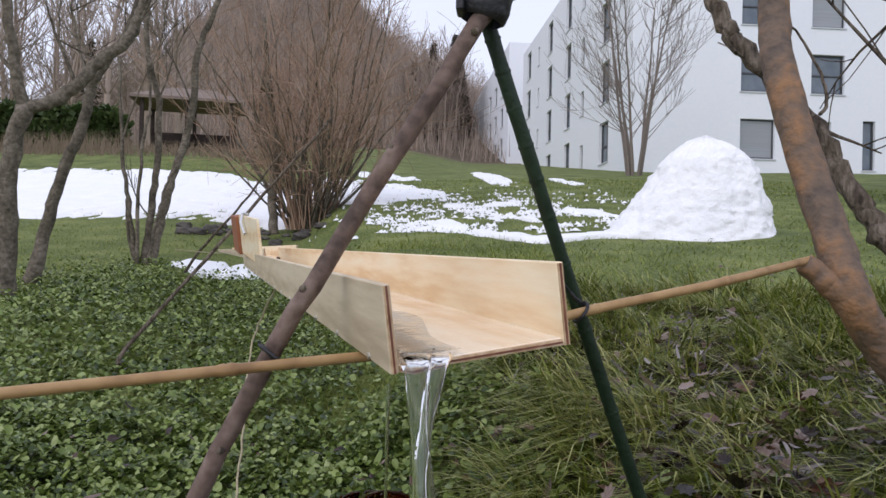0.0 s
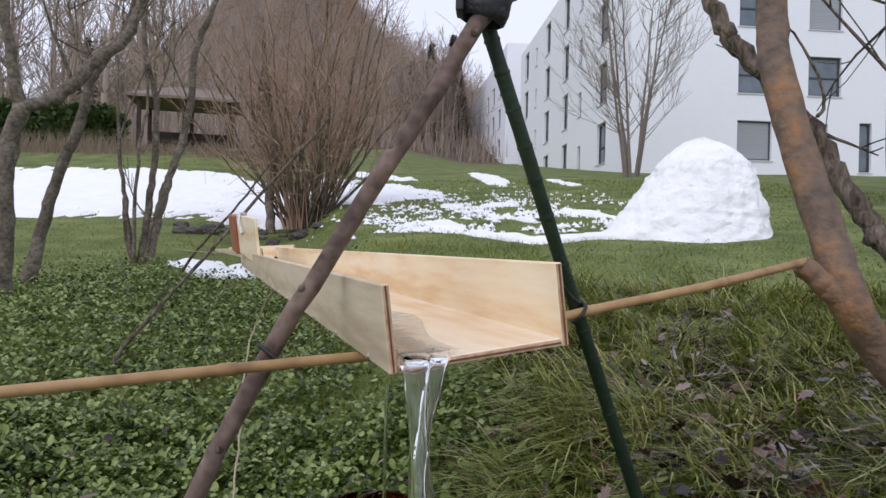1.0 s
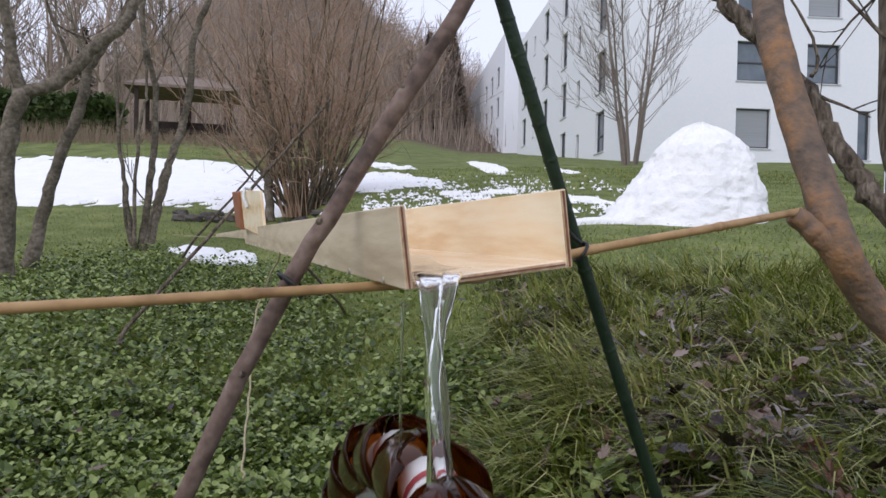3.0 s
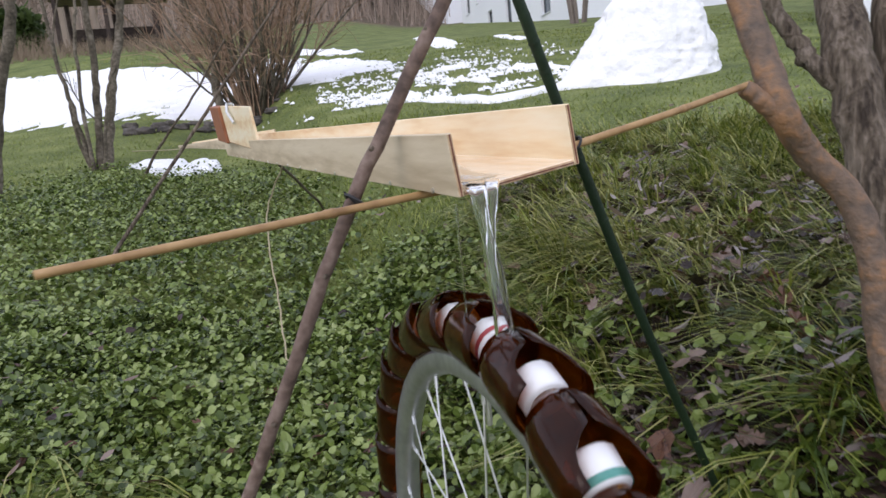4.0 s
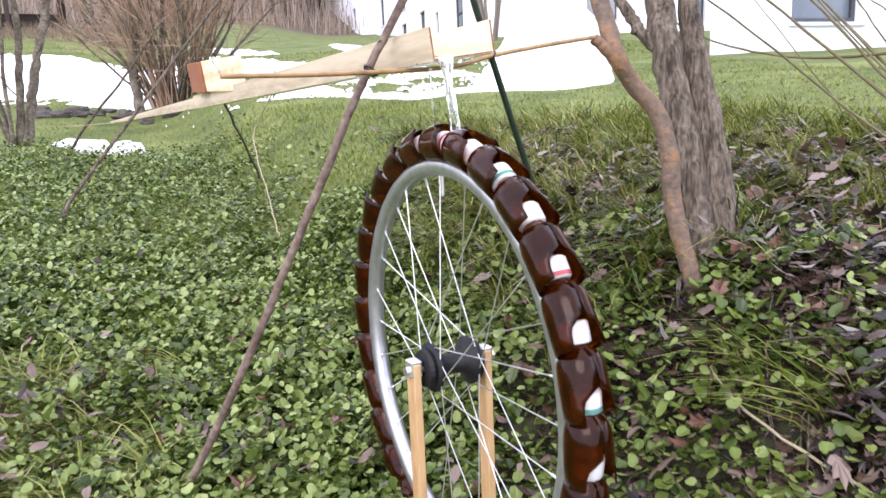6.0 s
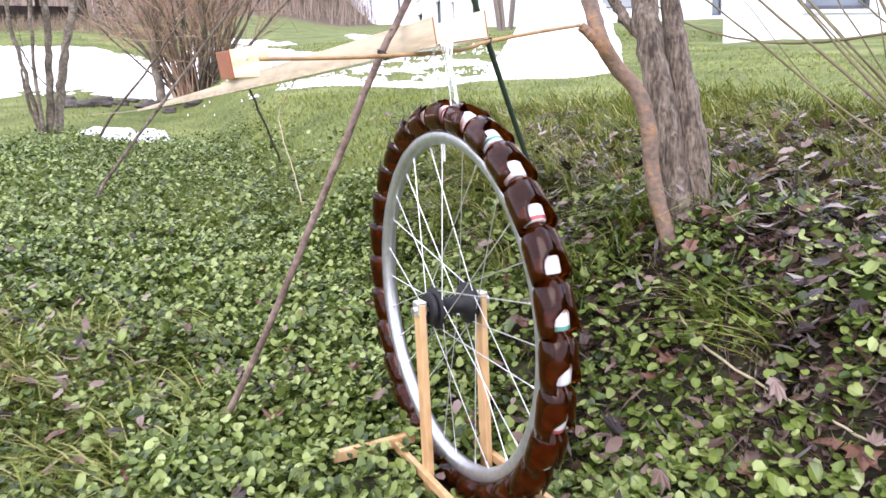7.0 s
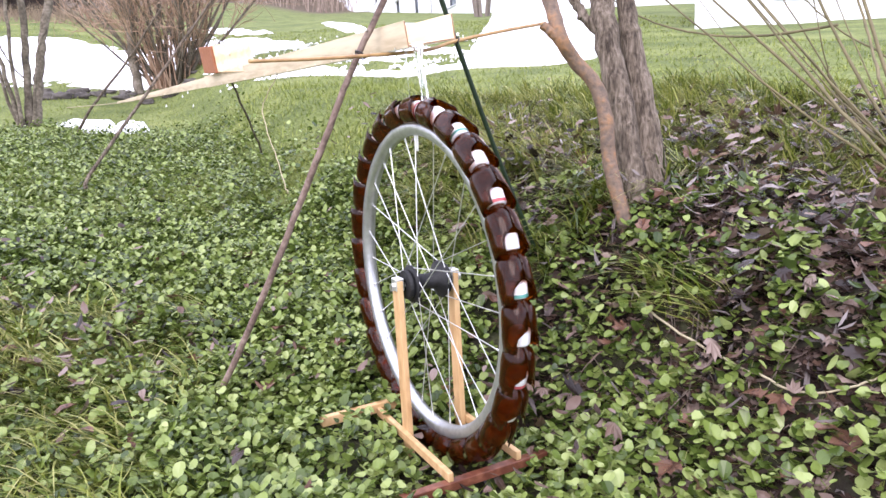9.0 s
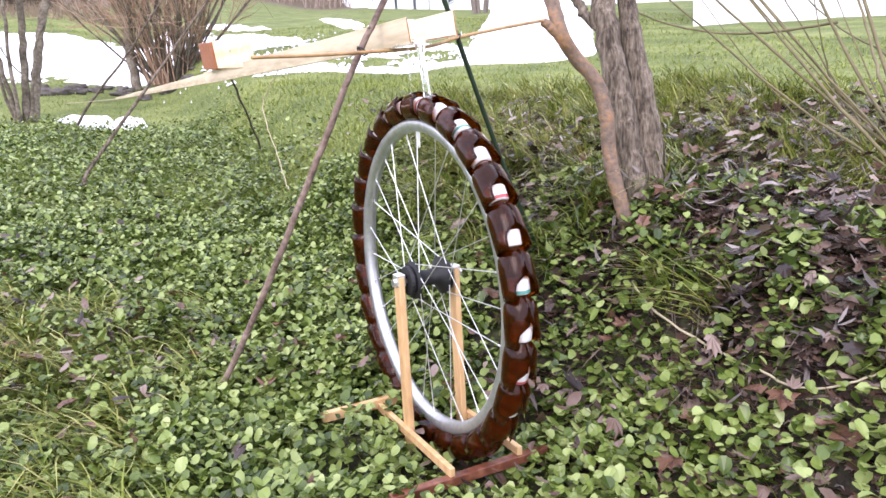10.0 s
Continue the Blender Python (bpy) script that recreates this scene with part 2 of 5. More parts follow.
M_TAPE = material("black_rubber_tie", [(0.012, 0.012, 0.014), (0.03, 0.03, 0.034)], scale=40, rough=0.5, bump=0.3)
M_GREYTAPE = material("grey_tape", [(0.13, 0.14, 0.15), (0.22, 0.23, 0.24)], scale=40, rough=0.45, bump=0.3)
M_CORD = material("pale_twine", [(0.34, 0.29, 0.18), (0.46, 0.40, 0.27)], scale=60, rough=0.9, bump=0.2)
M_STONE = material("wet_dark_stone", [(0.035, 0.03, 0.026), (0.08, 0.07, 0.06), (0.13, 0.115, 0.10)], scale=5, rough=0.7, bump=0.7, fine=5)
M_GLASS = material("window_glass", [(0.10, 0.13, 0.16), (0.16, 0.19, 0.22)], scale=0.6, rough=0.05, bump=0.0, spec=0.8)
M_FRAME = material("dark_window_frame", [(0.05, 0.052, 0.058), (0.08, 0.083, 0.09)], scale=5, rough=0.5, bump=0.0)
M_BLIND = material("grey_roller_blind", [(0.30, 0.32, 0.34), (0.36, 0.38, 0.40)], scale=1, rough=0.7, bump=0.3, bump_scale=None, stretch=(0.2, 0.2, 12))
M_SILL = material("metal_sill", [(0.55, 0.57, 0.6), (0.62, 0.64, 0.67)], scale=3, rough=0.5, bump=0.0)
M_ROOF = material("brown_roof_tiles", [(0.16, 0.12, 0.10), (0.26, 0.205, 0.17)], scale=3, rough=0.9, bump=0.6, fine=6)
M_SHED = material("dark_timber", [(0.03, 0.022, 0.018), (0.07, 0.05, 0.04)], scale=3, rough=0.9, bump=0.3)
M_DRY = material("dry_bed_stems", [(0.14, 0.10, 0.07), (0.24, 0.19, 0.13)], scale=3, rough=0.95, bump=0.0, island=0.5)

# ---------------------------------------------------------------- ground


def ground_height(x, y):
    """Height of the ground: a shallow ditch that runs back along the flume, a bank beside it, a lawn that rises to the hill."""
    x, y = np.asarray(x, float), np.asarray(y, float)
    u = x + 0.3 * y
    z = 0.105 * y + 0.03 * np.clip(y - 6, 0, 60)
    back = smoothstep(-0.15, 0.5, y)
    z = z + 0.37 * smoothstep(0.26 - 0.24 * back, 0.74, u) + 0.03 * (np.clip(u, 0.7, 6) - 0.7) + 0.11 * smoothstep(0.35, 1.3, -u)
    z = z - 0.02 - 0.03 * np.exp(-((x - 0.06) ** 2 + (y - 0.0) ** 2) / 0.05)
    z = z + 1.05 * smoothstep(8, 22, y) * smoothstep(1.5, 9, -x)
    hill = np.clip(y - 64 + 0.25 * x, 0, 80)
    z = z + 0.17 * hill + 25 * np.exp(-((x + 38) / 18) ** 2 - ((y - 128) / 36) ** 2)
    z = z + 0.012 * np.sin(3.1 * x + 1.7 * y) * np.sin(2.3 * y - 1.1 * x + 0.6) + 0.006 * np.sin(9.1 * x - 4 * y) * np.sin(7.7 * y + 2 * x)
    return z


def gz(x, y):
    return float(ground_height(x, y))


def graded(a, b, fine, step, grow, far):
    """Coordinates that are fine between a and b and widen beyond."""
    mid = list(np.arange(a, b, fine))
    out, s, p = [], step, b
    while p < far:
        out.append(p)
        p += s
        s *= grow
    lo, s, p = [], step, a - step
    while p > -far:
        lo.append(p)
        p -= s
        s *= grow
    return np.array(lo[::-1] + mid + out)


def build_ground():
    xs, ys = graded(-2.0, 2.0, 0.03, 0.035, 1.06, 320), graded(-1.6, 3.0, 0.03, 0.035, 1.05, 320)
    X, Y = np.meshgrid(xs, ys)
    Z = ground_height(X, Y)
    rs = np.random.RandomState(3)
    near = np.exp(-(X ** 2 + Y ** 2) / 30)
    Z = Z + rs.normal(0, 0.004, Z.shape) * near
    nx, ny = len(xs), len(ys)
    verts = np.stack([X, Y, Z], -1).reshape(-1, 3)
    i = np.arange(ny - 1)[:, None] * nx + np.arange(nx - 1)[None, :]
    faces = np.stack([i, i + 1, i + 1 + nx, i + nx], -1).reshape(-1, 4)
    me = bpy.data.meshes.new("ground")
    me.from_pydata(verts.tolist(), [], faces.tolist())
    me.polygons.foreach_set("use_smooth", [True] * len(me.polygons))
    me.materials.append(M_GROUND)
    return tagged(new("ground", me), "damp grassy garden ground with a shallow overgrown ditch", "ground", kind="structure")


def ground_material():
    """Dark soil near the ditch, grass green on the lawn, leaf litter brown under the hill's trees."""
    mat = material("garden_ground", [(0.06, 0.085, 0.018), (0.125, 0.158, 0.036), (0.23, 0.255, 0.08)], scale=1.6, rough=0.9, bump=0.7, fine=25, bump_dist=0.03, detail=9)
    n, l = mat.node_tree.nodes, mat.node_tree.links
    bsdf = n["Principled BSDF"]
    grass = bsdf.inputs["Base Color"].links[0].from_socket
    co = [q for q in n if q.type == "TEX_COORD"][0]
    sep = n.new("ShaderNodeSeparateXYZ")
    l.new(co.outputs["Object"], sep.inputs[0])

    def ramp_y(a, b):
        r = n.new("ShaderNodeMapRange")
        r.inputs[1].default_value, r.inputs[2].default_value = a, b
        wob = n.new("ShaderNodeTexNoise")
        wob.inputs["Scale"].default_value = 0.5
        l.new(co.outputs["Object"], wob.inputs["Vector"])
        add = n.new("ShaderNodeMath")
        add.operation = "MULTIPLY_ADD"
        add.inputs[1].default_value = (b - a) * 0.8
        l.new(wob.outputs["Fac"], add.inputs[0])
        l.new(sep.outputs["Y"], add.inputs[2])
        l.new(add.outputs[0], r.inputs[0])
        return r.outputs[0]

    speck = n.new("ShaderNodeTexNoise")
    speck.inputs["Scale"].default_value, speck.inputs["Detail"].default_value = 22, 5
    l.new(co.outputs["Object"], speck.inputs["Vector"])
    soil = n.new("ShaderNodeValToRGB")
    soil.color_ramp.elements[0].position, soil.color_ramp.elements[1].position = 0.4, 0.65
    soil.color_ramp.elements[0].color, soil.color_ramp.elements[1].color = (0.022, 0.017, 0.011, 1), (0.05, 0.055, 0.02, 1)
    l.new(speck.outputs["Fac"], soil.inputs[0])
    m1 = n.new("ShaderNodeMix")
    m1.data_type = "RGBA"
    away = n.new("ShaderNodeVectorMath")
    away.operation = "DISTANCE"
    away.inputs[1].default_value = (-0.2, 0.6, 0.1)
    l.new(co.outputs["Object"], away.inputs[0])
    fringe = n.new("ShaderNodeMapRange")
    fringe.inputs[1].default_value, fringe.inputs[2].default_value = 1.5, 2.3
    l.new(away.outputs["Value"], fringe.inputs[0])
    most = n.new("ShaderNodeMath")
    most.operation = "MAXIMUM"
    l.new(ramp_y(1.2, 2.6), most.inputs[0])
    l.new(fringe.outputs[0], most.inputs[1])
    l.new(most.outputs[0], m1.inputs[0])
    l.new(soil.outputs[0], m1.inputs[6])
    l.new(grass, m1.inputs[7])
    m2 = n.new("ShaderNodeMix")
    m2.data_type = "RGBA"
    m2.inputs[7].default_value = (0.12, 0.09, 0.062, 1)
    l.new(ramp_y(55, 70), m2.inputs[0])
    l.new(m1.outputs[2], m2.inputs[6])
    l.new(m2.outputs[2], bsdf.inputs["Base Color"])
    return mat


M_GROUND = ground_material()
build_ground()

# ---------------------------------------------------------------- snow


def snow_patch(cx, cy, rx, ry, seed, thick=0.03, rot=0.0, cover=0.0, res=70):
    """A thin sheet of old snow with a ragged edge, lying on the ground."""
    sh = Shape()
    keep = {}
    for j in range(res + 1):
        for i in range(res + 1):
            a, b = 2 * i / res - 1, 2 * j / res - 1
            x = cx + a * rx * math.cos(rot) - b * ry * math.sin(rot)
            y = cy + a * rx * math.sin(rot) + b * ry * math.cos(rot)
            p = Vector((x * 1.2, y * 0.42, seed * 7.1))
            h = 1 - (abs(a) ** 2.4 + abs(b) ** 2.4) + cover + 0.8 * noise.noise(p * 1.1 / max(0.3, min(rx, ry))) + 0.9 * noise.noise(p * 3.7) + 0.6 * noise.noise(p * 9.0)
            if max(abs(a), abs(b)) > 0.985:
                h = min(h, -0.1)
            keep[i, j] = len(sh.v)
            lift = thick * min(1.0, max(-0.6, h * 2.2))
            sh.v.append((x, y, gz(x, y) + lift + 0.004 + 0.25 * thick * noise.noise(p * 5)))
            keep[i, j, "h"] = h
    for j in range(res):
        for i in range(res):
            q = ((i, j), (i + 1, j), (i + 1, j + 1), (i, j + 1))
            if max(keep[(*k, "h")] for k in q) > -0.05:
                sh.f.append(tuple(keep[k] for k in q))
    return single("snow_patch", sh, M_SNOW, "thin patch of half-melted old snow on the grass", "snow", "snow patches", "stuff", True)


def snow_mound():
    """A packed, lumpy heap of snow with steep sides and a rounded top."""
    sh = Shape()
    rings, n = 46, 96
    cx, cy, height = 1.775, 5.60, 0.88
    levels = (0.0, 0.28, 0.49, 0.74, 0.86, 0.94, 1.0)
    gentle, steep = (0.82, 0.62, 0.485, 0.345, 0.235, 0.14, 0.0), (0.57, 0.52, 0.46, 0.385, 0.27, 0.13, 0.0)
    for k in range(rings + 1):
        f = k / rings
        for j in range(n):
            a = 2 * math.pi * j / n
            side = 0.5 + 0.5 * math.cos(a)
            r = float(np.interp(f, levels, gentle)) * (1 - side) + float(np.interp(f, levels, steep)) * side
            d = Vector((math.cos(a) * 1.6, math.sin(a) * 1.6, f * 2.4))
            bump = 1 + 0.05 * noise.noise(d * 1.1) + 0.05 * noise.noise(d * 3.2) + 0.05 * noise.noise(d * 7) - 0.16 * max(0, noise.noise(d * 4.2 + Vector((3, 1, 2))) - 0.28) + 0.03 * noise.noise(d * 17)
            x, y = cx + (r * bump) * math.cos(a), cy + 0.8 * (r * bump) * math.sin(a)
            base = gz(cx, cy - 0.3) + (gz(x, y) - gz(cx, cy - 0.3)) * (1 - f)
            sh.v.append((x, y, base - 0.03 + height * f + (0.02 * noise.noise(d * 6) + 0.012 * noise.noise(d * 15)) * min(1, 6 * f)))
    for k in range(rings):
        for j in range(n):
            sh.f.append((k * n + j, k * n + (j + 1) % n, (k + 1) * n + (j + 1) % n, (k + 1) * n + j))
    return single("snow_mound", sh, M_SNOW, "large lumpy mound of packed white snow on the lawn", "snow mound", smooth=True)


snow_mound()
snow_patch(-7.0, 12.6, 5.6, 3.4, 1, 0.05, 0.1, 0.08, 150)
snow_patch(-2.6, 10.9, 1.5, 1.3, 2, 0.04, 0.2, 0.1)
snow_patch(-2.36, 5.62, 0.42, 0.42, 3, 0.06, 0.3, -0.1, 40)
for k, (sx, sy, rx, ry, turn, cover) in enumerate((
        (-0.37, 6.43, 0.52, 0.13, -1.14, 0.15), (0.12, 5.50, 0.66, 0.13, -1.03, 0.15), (0.73, 5.20, 0.45, 0.13, 0.54, 0.25), (1.02, 5.42, 0.35, 0.16, 0.4, 0.3),
        (-0.19, 19.0, 5.2, 0.34, -1.47, -0.05), (1.54, 15.8, 1.7, 0.17, -1.49, 0.0), (-1.24, 10.9, 0.50, 0.40, 0.4, 0.0), (-1.43, 12.7, 1.4, 0.26, -1.2, 0.0),
        (1.08, 7.65, 0.55, 0.13, -1.16, 0.1), (0.43, 7.0, 0.28, 0.09, -1.2, 0.1), (-2.9, 18.3, 0.8, 1.3, 0.2, 0.0), (-1.75, 9.9, 0.30, 0.55, 0.3, -0.1), (0.1, 9.2, 0.22, 0.30, 0.2, 0.0), (-0.5, 9.0, 0.16, 0.30, 0.1, 0.0))):
    snow_patch(sx, sy, rx, ry, 4 + k, 0.03, turn, cover, 70)


def snow_crumbs():
    """Fine remains of melted snow between the patches, as low lumps in the grass."""
    sh = Shape()
    rs = random.Random(202)
    made = 0
    while made < 1500:
        y = 5.9 + abs(rs.gauss(0.8, 2.4))
        x = 0.1 + y * rs.gauss(-0.015, 0.085)
        if noise.noise(Vector((x * 2.1, y * 1.1, 4.0))) + 0.5 * noise.noise(Vector((x * 7, y * 4, 1.0))) < rs.uniform(-0.25, 0.45) or (x - 1.7) ** 2 + (y - 5.6) ** 2 < 0.6:
            continue
        r = 0.008 + 0.045 * rs.random() ** 3
        z, n = gz(x, y) + 0.012, 7
        ring = [(x + r * rs.uniform(0.6, 1.5) * math.cos(6.283 * j / n), y + 1.5 * r * rs.uniform(0.6, 1.4) * math.sin(6.283 * j / n), z - 0.012) for j in range(n)]
        sh.quads(ring + [(x, y, z + 0.02)], [(j, (j + 1) % n, n) for j in range(n)])
        made += 1
    single("snow_crumbs", sh, M_SNOW, "scattered crumbs of melting snow in the grass", "snow", kind="stuff")


snow_crumbs()

# ---------------------------------------------------------------- white apartment building
AX_L, AX_R = Vector((-0.151, 0.9885, 0)), Vector((0.9885, 0.151, 0))


def facade(parent, origin, axis, length, z0, z1, windows):
    """A rendered wall from origin along axis with openings, and a window in each. windows: (start, end, bottom, top, kind)."""
    out = Vector((axis.y, -axis.x, 0))
    us = sorted({0.0, length, *[w[0] for w in windows], *[w[1] for w in windows]})
    zs = sorted({z0, z1, *[w[2] for w in windows], *[w[3] for w in windows]})

    def at(u, z, d=0.0):
        p = Vector(origin) + axis * u - out * d
        return (p.x, p.y, z)

    sh = Shape()
    deep = 0.18
    for i in range(len(us) - 1):
        for j in range(len(zs) - 1):
            um, zm = (us[i] + us[i + 1]) / 2, (zs[j] + zs[j + 1]) / 2
            if any(w[0] < um < w[1] and w[2] < zm < w[3] for w in windows):
                continue
            sh.quads([at(us[i], zs[j]), at(us[i + 1], zs[j]), at(us[i + 1], zs[j + 1]), at(us[i], zs[j + 1])], [(0, 1, 2, 3)])
    for u0, u1, b, t, kind in windows:
        for p, q in (((u0, b), (u1, b)), ((u1, b), (u1, t)), ((u1, t), (u0, t)), ((u0, t), (u0, b))):
            sh.quads([at(*p), at(*q), at(*q, deep), at(*p, deep)], [(0, 1, 2, 3)])
    part("wall", sh, M_WALL, parent)
    for u0, u1, b, t, kind in windows:
        w = part("window", Shape().quads([at(u0, b, deep), at(u1, b, deep), at(u1, t, deep), at(u0, t, deep)], [(0, 1, 2, 3)]), M_GLASS, parent)
        fr = Shape()
        e = 0.07
        bars = [(u0, b, u0 + e, t), (u1 - e, b, u1, t), (u0 + e, t - e, u1 - e, t), (u0 + e, b, u1 - e, b + e)]
        if kind == "rail":
            bars.append((u0 + e, b + 0.75, u1 - e, b + 0.81))
        for a, c, d, f in bars:
            fr.quads([at(a, c, deep - 0.05), at(d, c, deep - 0.05), at(d, f, deep - 0.05), at(a, f, deep - 0.05),
                      at(a, c, deep - 0.002), at(d, c, deep - 0.002), at(d, f, deep - 0.002), at(a, f, deep - 0.002)],
                     [(0, 1, 2, 3), (0, 1, 5, 4), (1, 2, 6, 5), (2, 3, 7, 6), (3, 0, 4, 7)])
        part("window_frame", fr, M_FRAME, w)
        sill = Shape()
        sill.quads([at(u0 - 0.05, b - 0.06, -0.05), at(u1 + 0.05, b - 0.06, -0.05), at(u1 + 0.05, b - 0.01, -0.05), at(u0 - 0.05, b - 0.01, -0.05),
                    at(u0 - 0.05, b - 0.06, 0.02), at(u1 + 0.05, b - 0.06, 0.02), at(u1 + 0.05, b - 0.01, 0.02), at(u0 - 0.05, b - 0.01, 0.02)],
                   [(0, 1, 2, 3), (3, 2, 6, 7), (0, 1, 5, 4), (0, 3, 7, 4), (1, 2, 6, 5)])
        part("window_sill", sill, M_SILL, w)
        if kind == "blind":
            part("roller_blind", Shape().quads([at(u0 + e, b + e, deep - 0.03), at(u1 - e, b + e, deep - 0.03), at(u1 - e, t - e, deep - 0.03), at(u0 + e, t - e, deep - 0.03)], [(0, 1, 2, 3)]), M_BLIND, w, "lowered grey roller blind")


def block_top(parent, o, lenr, lenl, z1):
    """Flat roof and plain rear walls of a block."""
    a, b = Vector(o), Vector(o) + AX_R * lenr
    c, d = b + AX_L * lenl, Vector(o) + AX_L * lenl
    z0 = 3.0
    part("roof", Shape().quads([(p.x, p.y, z1 + 0.001) for p in (a, b, c, d)], [(0, 1, 2, 3)]), M_WALL, parent)
    part("rear_wall", Shape().quads([(b.x, b.y, z0), (c.x, c.y, z0), (d.x, d.y, z0), (b.x, b.y, z1), (c.x, c.y, z1), (d.x, d.y, z1)], [(0, 1, 4, 3), (1, 2, 5, 4)]), M_WALL, parent)


def apartment_building():
    b = thing("apartment_building", "white rendered apartment building with dark recessed windows", "building")
    o = (5.39, 29.16, 0)
    rows = (5.0, 7.8, 10.6, 13.4)
    left = []
    for u0, u1, h in ((3.1, 4.5, 1.9), (7.4, 8.0, 1.25), (10.2, 11.4, 1.95), (14.9, 16.2, 1.95), (18.8, 19.3, 1.25), (21.8, 23.2, 1.95)):
        for z in rows:
            zz = z + (0.1 if h > 1.5 else 0.25)
            left.append((u0, u1, zz, zz + h, "rail" if h > 1.5 else ""))
    facade(b, Vector(o) + AX_L * 24.9, -AX_L, 24.9, 3.0, 16.0, [(24.9 - w[1], 24.9 - w[0], *w[2:]) for w in left])
    right = []
    for k, z in enumerate((4.98, 7.78, 10.58, 13.38)):
        right.append((4.65, 6.15, z, z + 1.65, ("blind", "rail", "rail", "blind")[k]))
        if k:
            right.append((7.7, 9.15, z, z + 1.65, ("", "rail", "blind", "")[k]))
        if k:
            right.append((12.2, 13.7, z, z + 1.65, "rail"))
    right.append((7.9, 8.6, 5.6, 6.6, ""))
    right.append((10.0, 10.55, 4.62, 6.7, ""))
    facade(b, o, AX_R, 18.0, 3.0, 16.0, right)
    block_top(b, o, 18.0, 24.9, 16.0)
    c = thing("apartment_building", "white apartment block farther along the lawn's edge", "building")
    o2 = Vector((0.6, 61.6, 0))
    left = []
    for u0 in (3, 7, 11, 16, 20, 25):
        for z in (9.6, 12.4, 15.2):
            left.append((u0, u0 + (1.4 if u0 % 2 else 0.7), z, z + 1.8, ""))
    facade(c, o2 + AX_L * 30, -AX_L, 30, 6.0, 19.3, [(30 - w[1], 30 - w[0], *w[2:]) for w in left])
    facade(c, o2, AX_R, 14.0, 6.0, 19.3, [(3, 4.4, 12.4, 14.2, ""), (3, 4.4, 9.6, 11.4, "")])
    block_top(c, o2, 14.0, 30, 19.3)
    w = thing("apartment_building", "white rendered building wing close to the bank", "building")
    o3 = Vector((4.9, 8.75, 0))
    facade(w, o3, AX_R, 9.0, 0.8, 9.0, [(1.35, 2.6, 1.95, 3.3, ""), (5.2, 6.5, 2.1, 3.4, ""), (1.35, 2.6, 4.75, 6.1, "")])
    side = Vector((0.53, 0.848, 0))
    facade(w, o3 + side * 8, -side, 8.0, 0.8, 9.0, [])
    top = [o3, o3 + AX_R * 9, o3 + AX_R * 9 + side * 8, o3 + side * 8]
    part("roof", Shape().quads([(p.x, p.y, 9.001) for p in top], [(0, 1, 2, 3)]), M_WALL, w)


apartment_building()

# ---------------------------------------------------------------- trees and shrubs


def bent(pts, steps=6, wob=0.0, seed=0):
    """A smooth line through the points, with a little wander."""
    pts = [Vector(p) for p in pts]
    rs = random.Random(seed)
    out = []
    n = len(pts)
    for i in range(n - 1):
        p0, p1, p2, p3 = pts[max(i - 1, 0)], pts[i], pts[i + 1], pts[min(i + 2, n - 1)]
        for k in range(steps):
            t = k / steps
            q = 0.5 * ((2 * p1) + (p2 - p0) * t + (2 * p0 - 5 * p1 + 4 * p2 - p3) * t * t + (3 * p1 - p0 - 3 * p2 + p3) * t ** 3)
            if wob and (i or k):
                q = q + Vector((rs.uniform(-wob, wob), rs.uniform(-wob, wob), rs.uniform(-wob, wob)))
            out.append(q)
    out.append(pts[-1])
    return out


def taper(n, a, b, wob=0.0, seed=0, flare=0.0):
    rs = random.Random(seed)
    return [(a + (b - a) * i / (n - 1)) * (1 + rs.uniform(-wob, wob)) * (1 + flare * max(0, 1 - 6 * i / n) ** 2) for i in range(n)]


def limb(parent, name, pts, r0, r1, mat, seed=0, n=14, steps=8, wob=0.0, rw=0.05, flare=0.0):
    line = bent(pts, steps, wob, seed)
    return part(name, Shape().tube(line, taper(len(line), r0, r1, rw, seed, flare), n), mat, parent, smooth=True)


def branch_out(sh, p, d, length, r, depth, rs, spread=0.5, kids=5, n=4, up=0.25, bend=0.12, minr=0.001):
    """A branch that forks again and again."""
    pts, q, v = [Vector(p)], Vector(p), Vector(d).normalized()
    k = 4 if depth else 3
    for i in range(k):
        v = (v + Vector((rs.uniform(-bend, bend), rs.uniform(-bend, bend), rs.uniform(-bend, bend) + up * 0.2))).normalized()
        q = q + v * (length / k)
        pts.append(q.copy())
    sh.tube(pts, [max(minr, r * (1 - 0.75 * i / k)) for i in range(k + 1)], n if depth else 3, False)
    if depth:
        for c in range(kids):
            t = rs.uniform(0.25, 1.0)
            i = min(int(t * k), k - 1)
            base = pts[i].lerp(pts[i + 1], t * k - i)
            w = (v + Vector((rs.gauss(0, spread), rs.gauss(0, spread), rs.gauss(0, spread) + up))).normalized()
            branch_out(sh, base, w, length * rs.uniform(0.4, 0.7), max(minr, r * 0.45), depth - 1, rs, spread, kids, n, up, bend, minr)


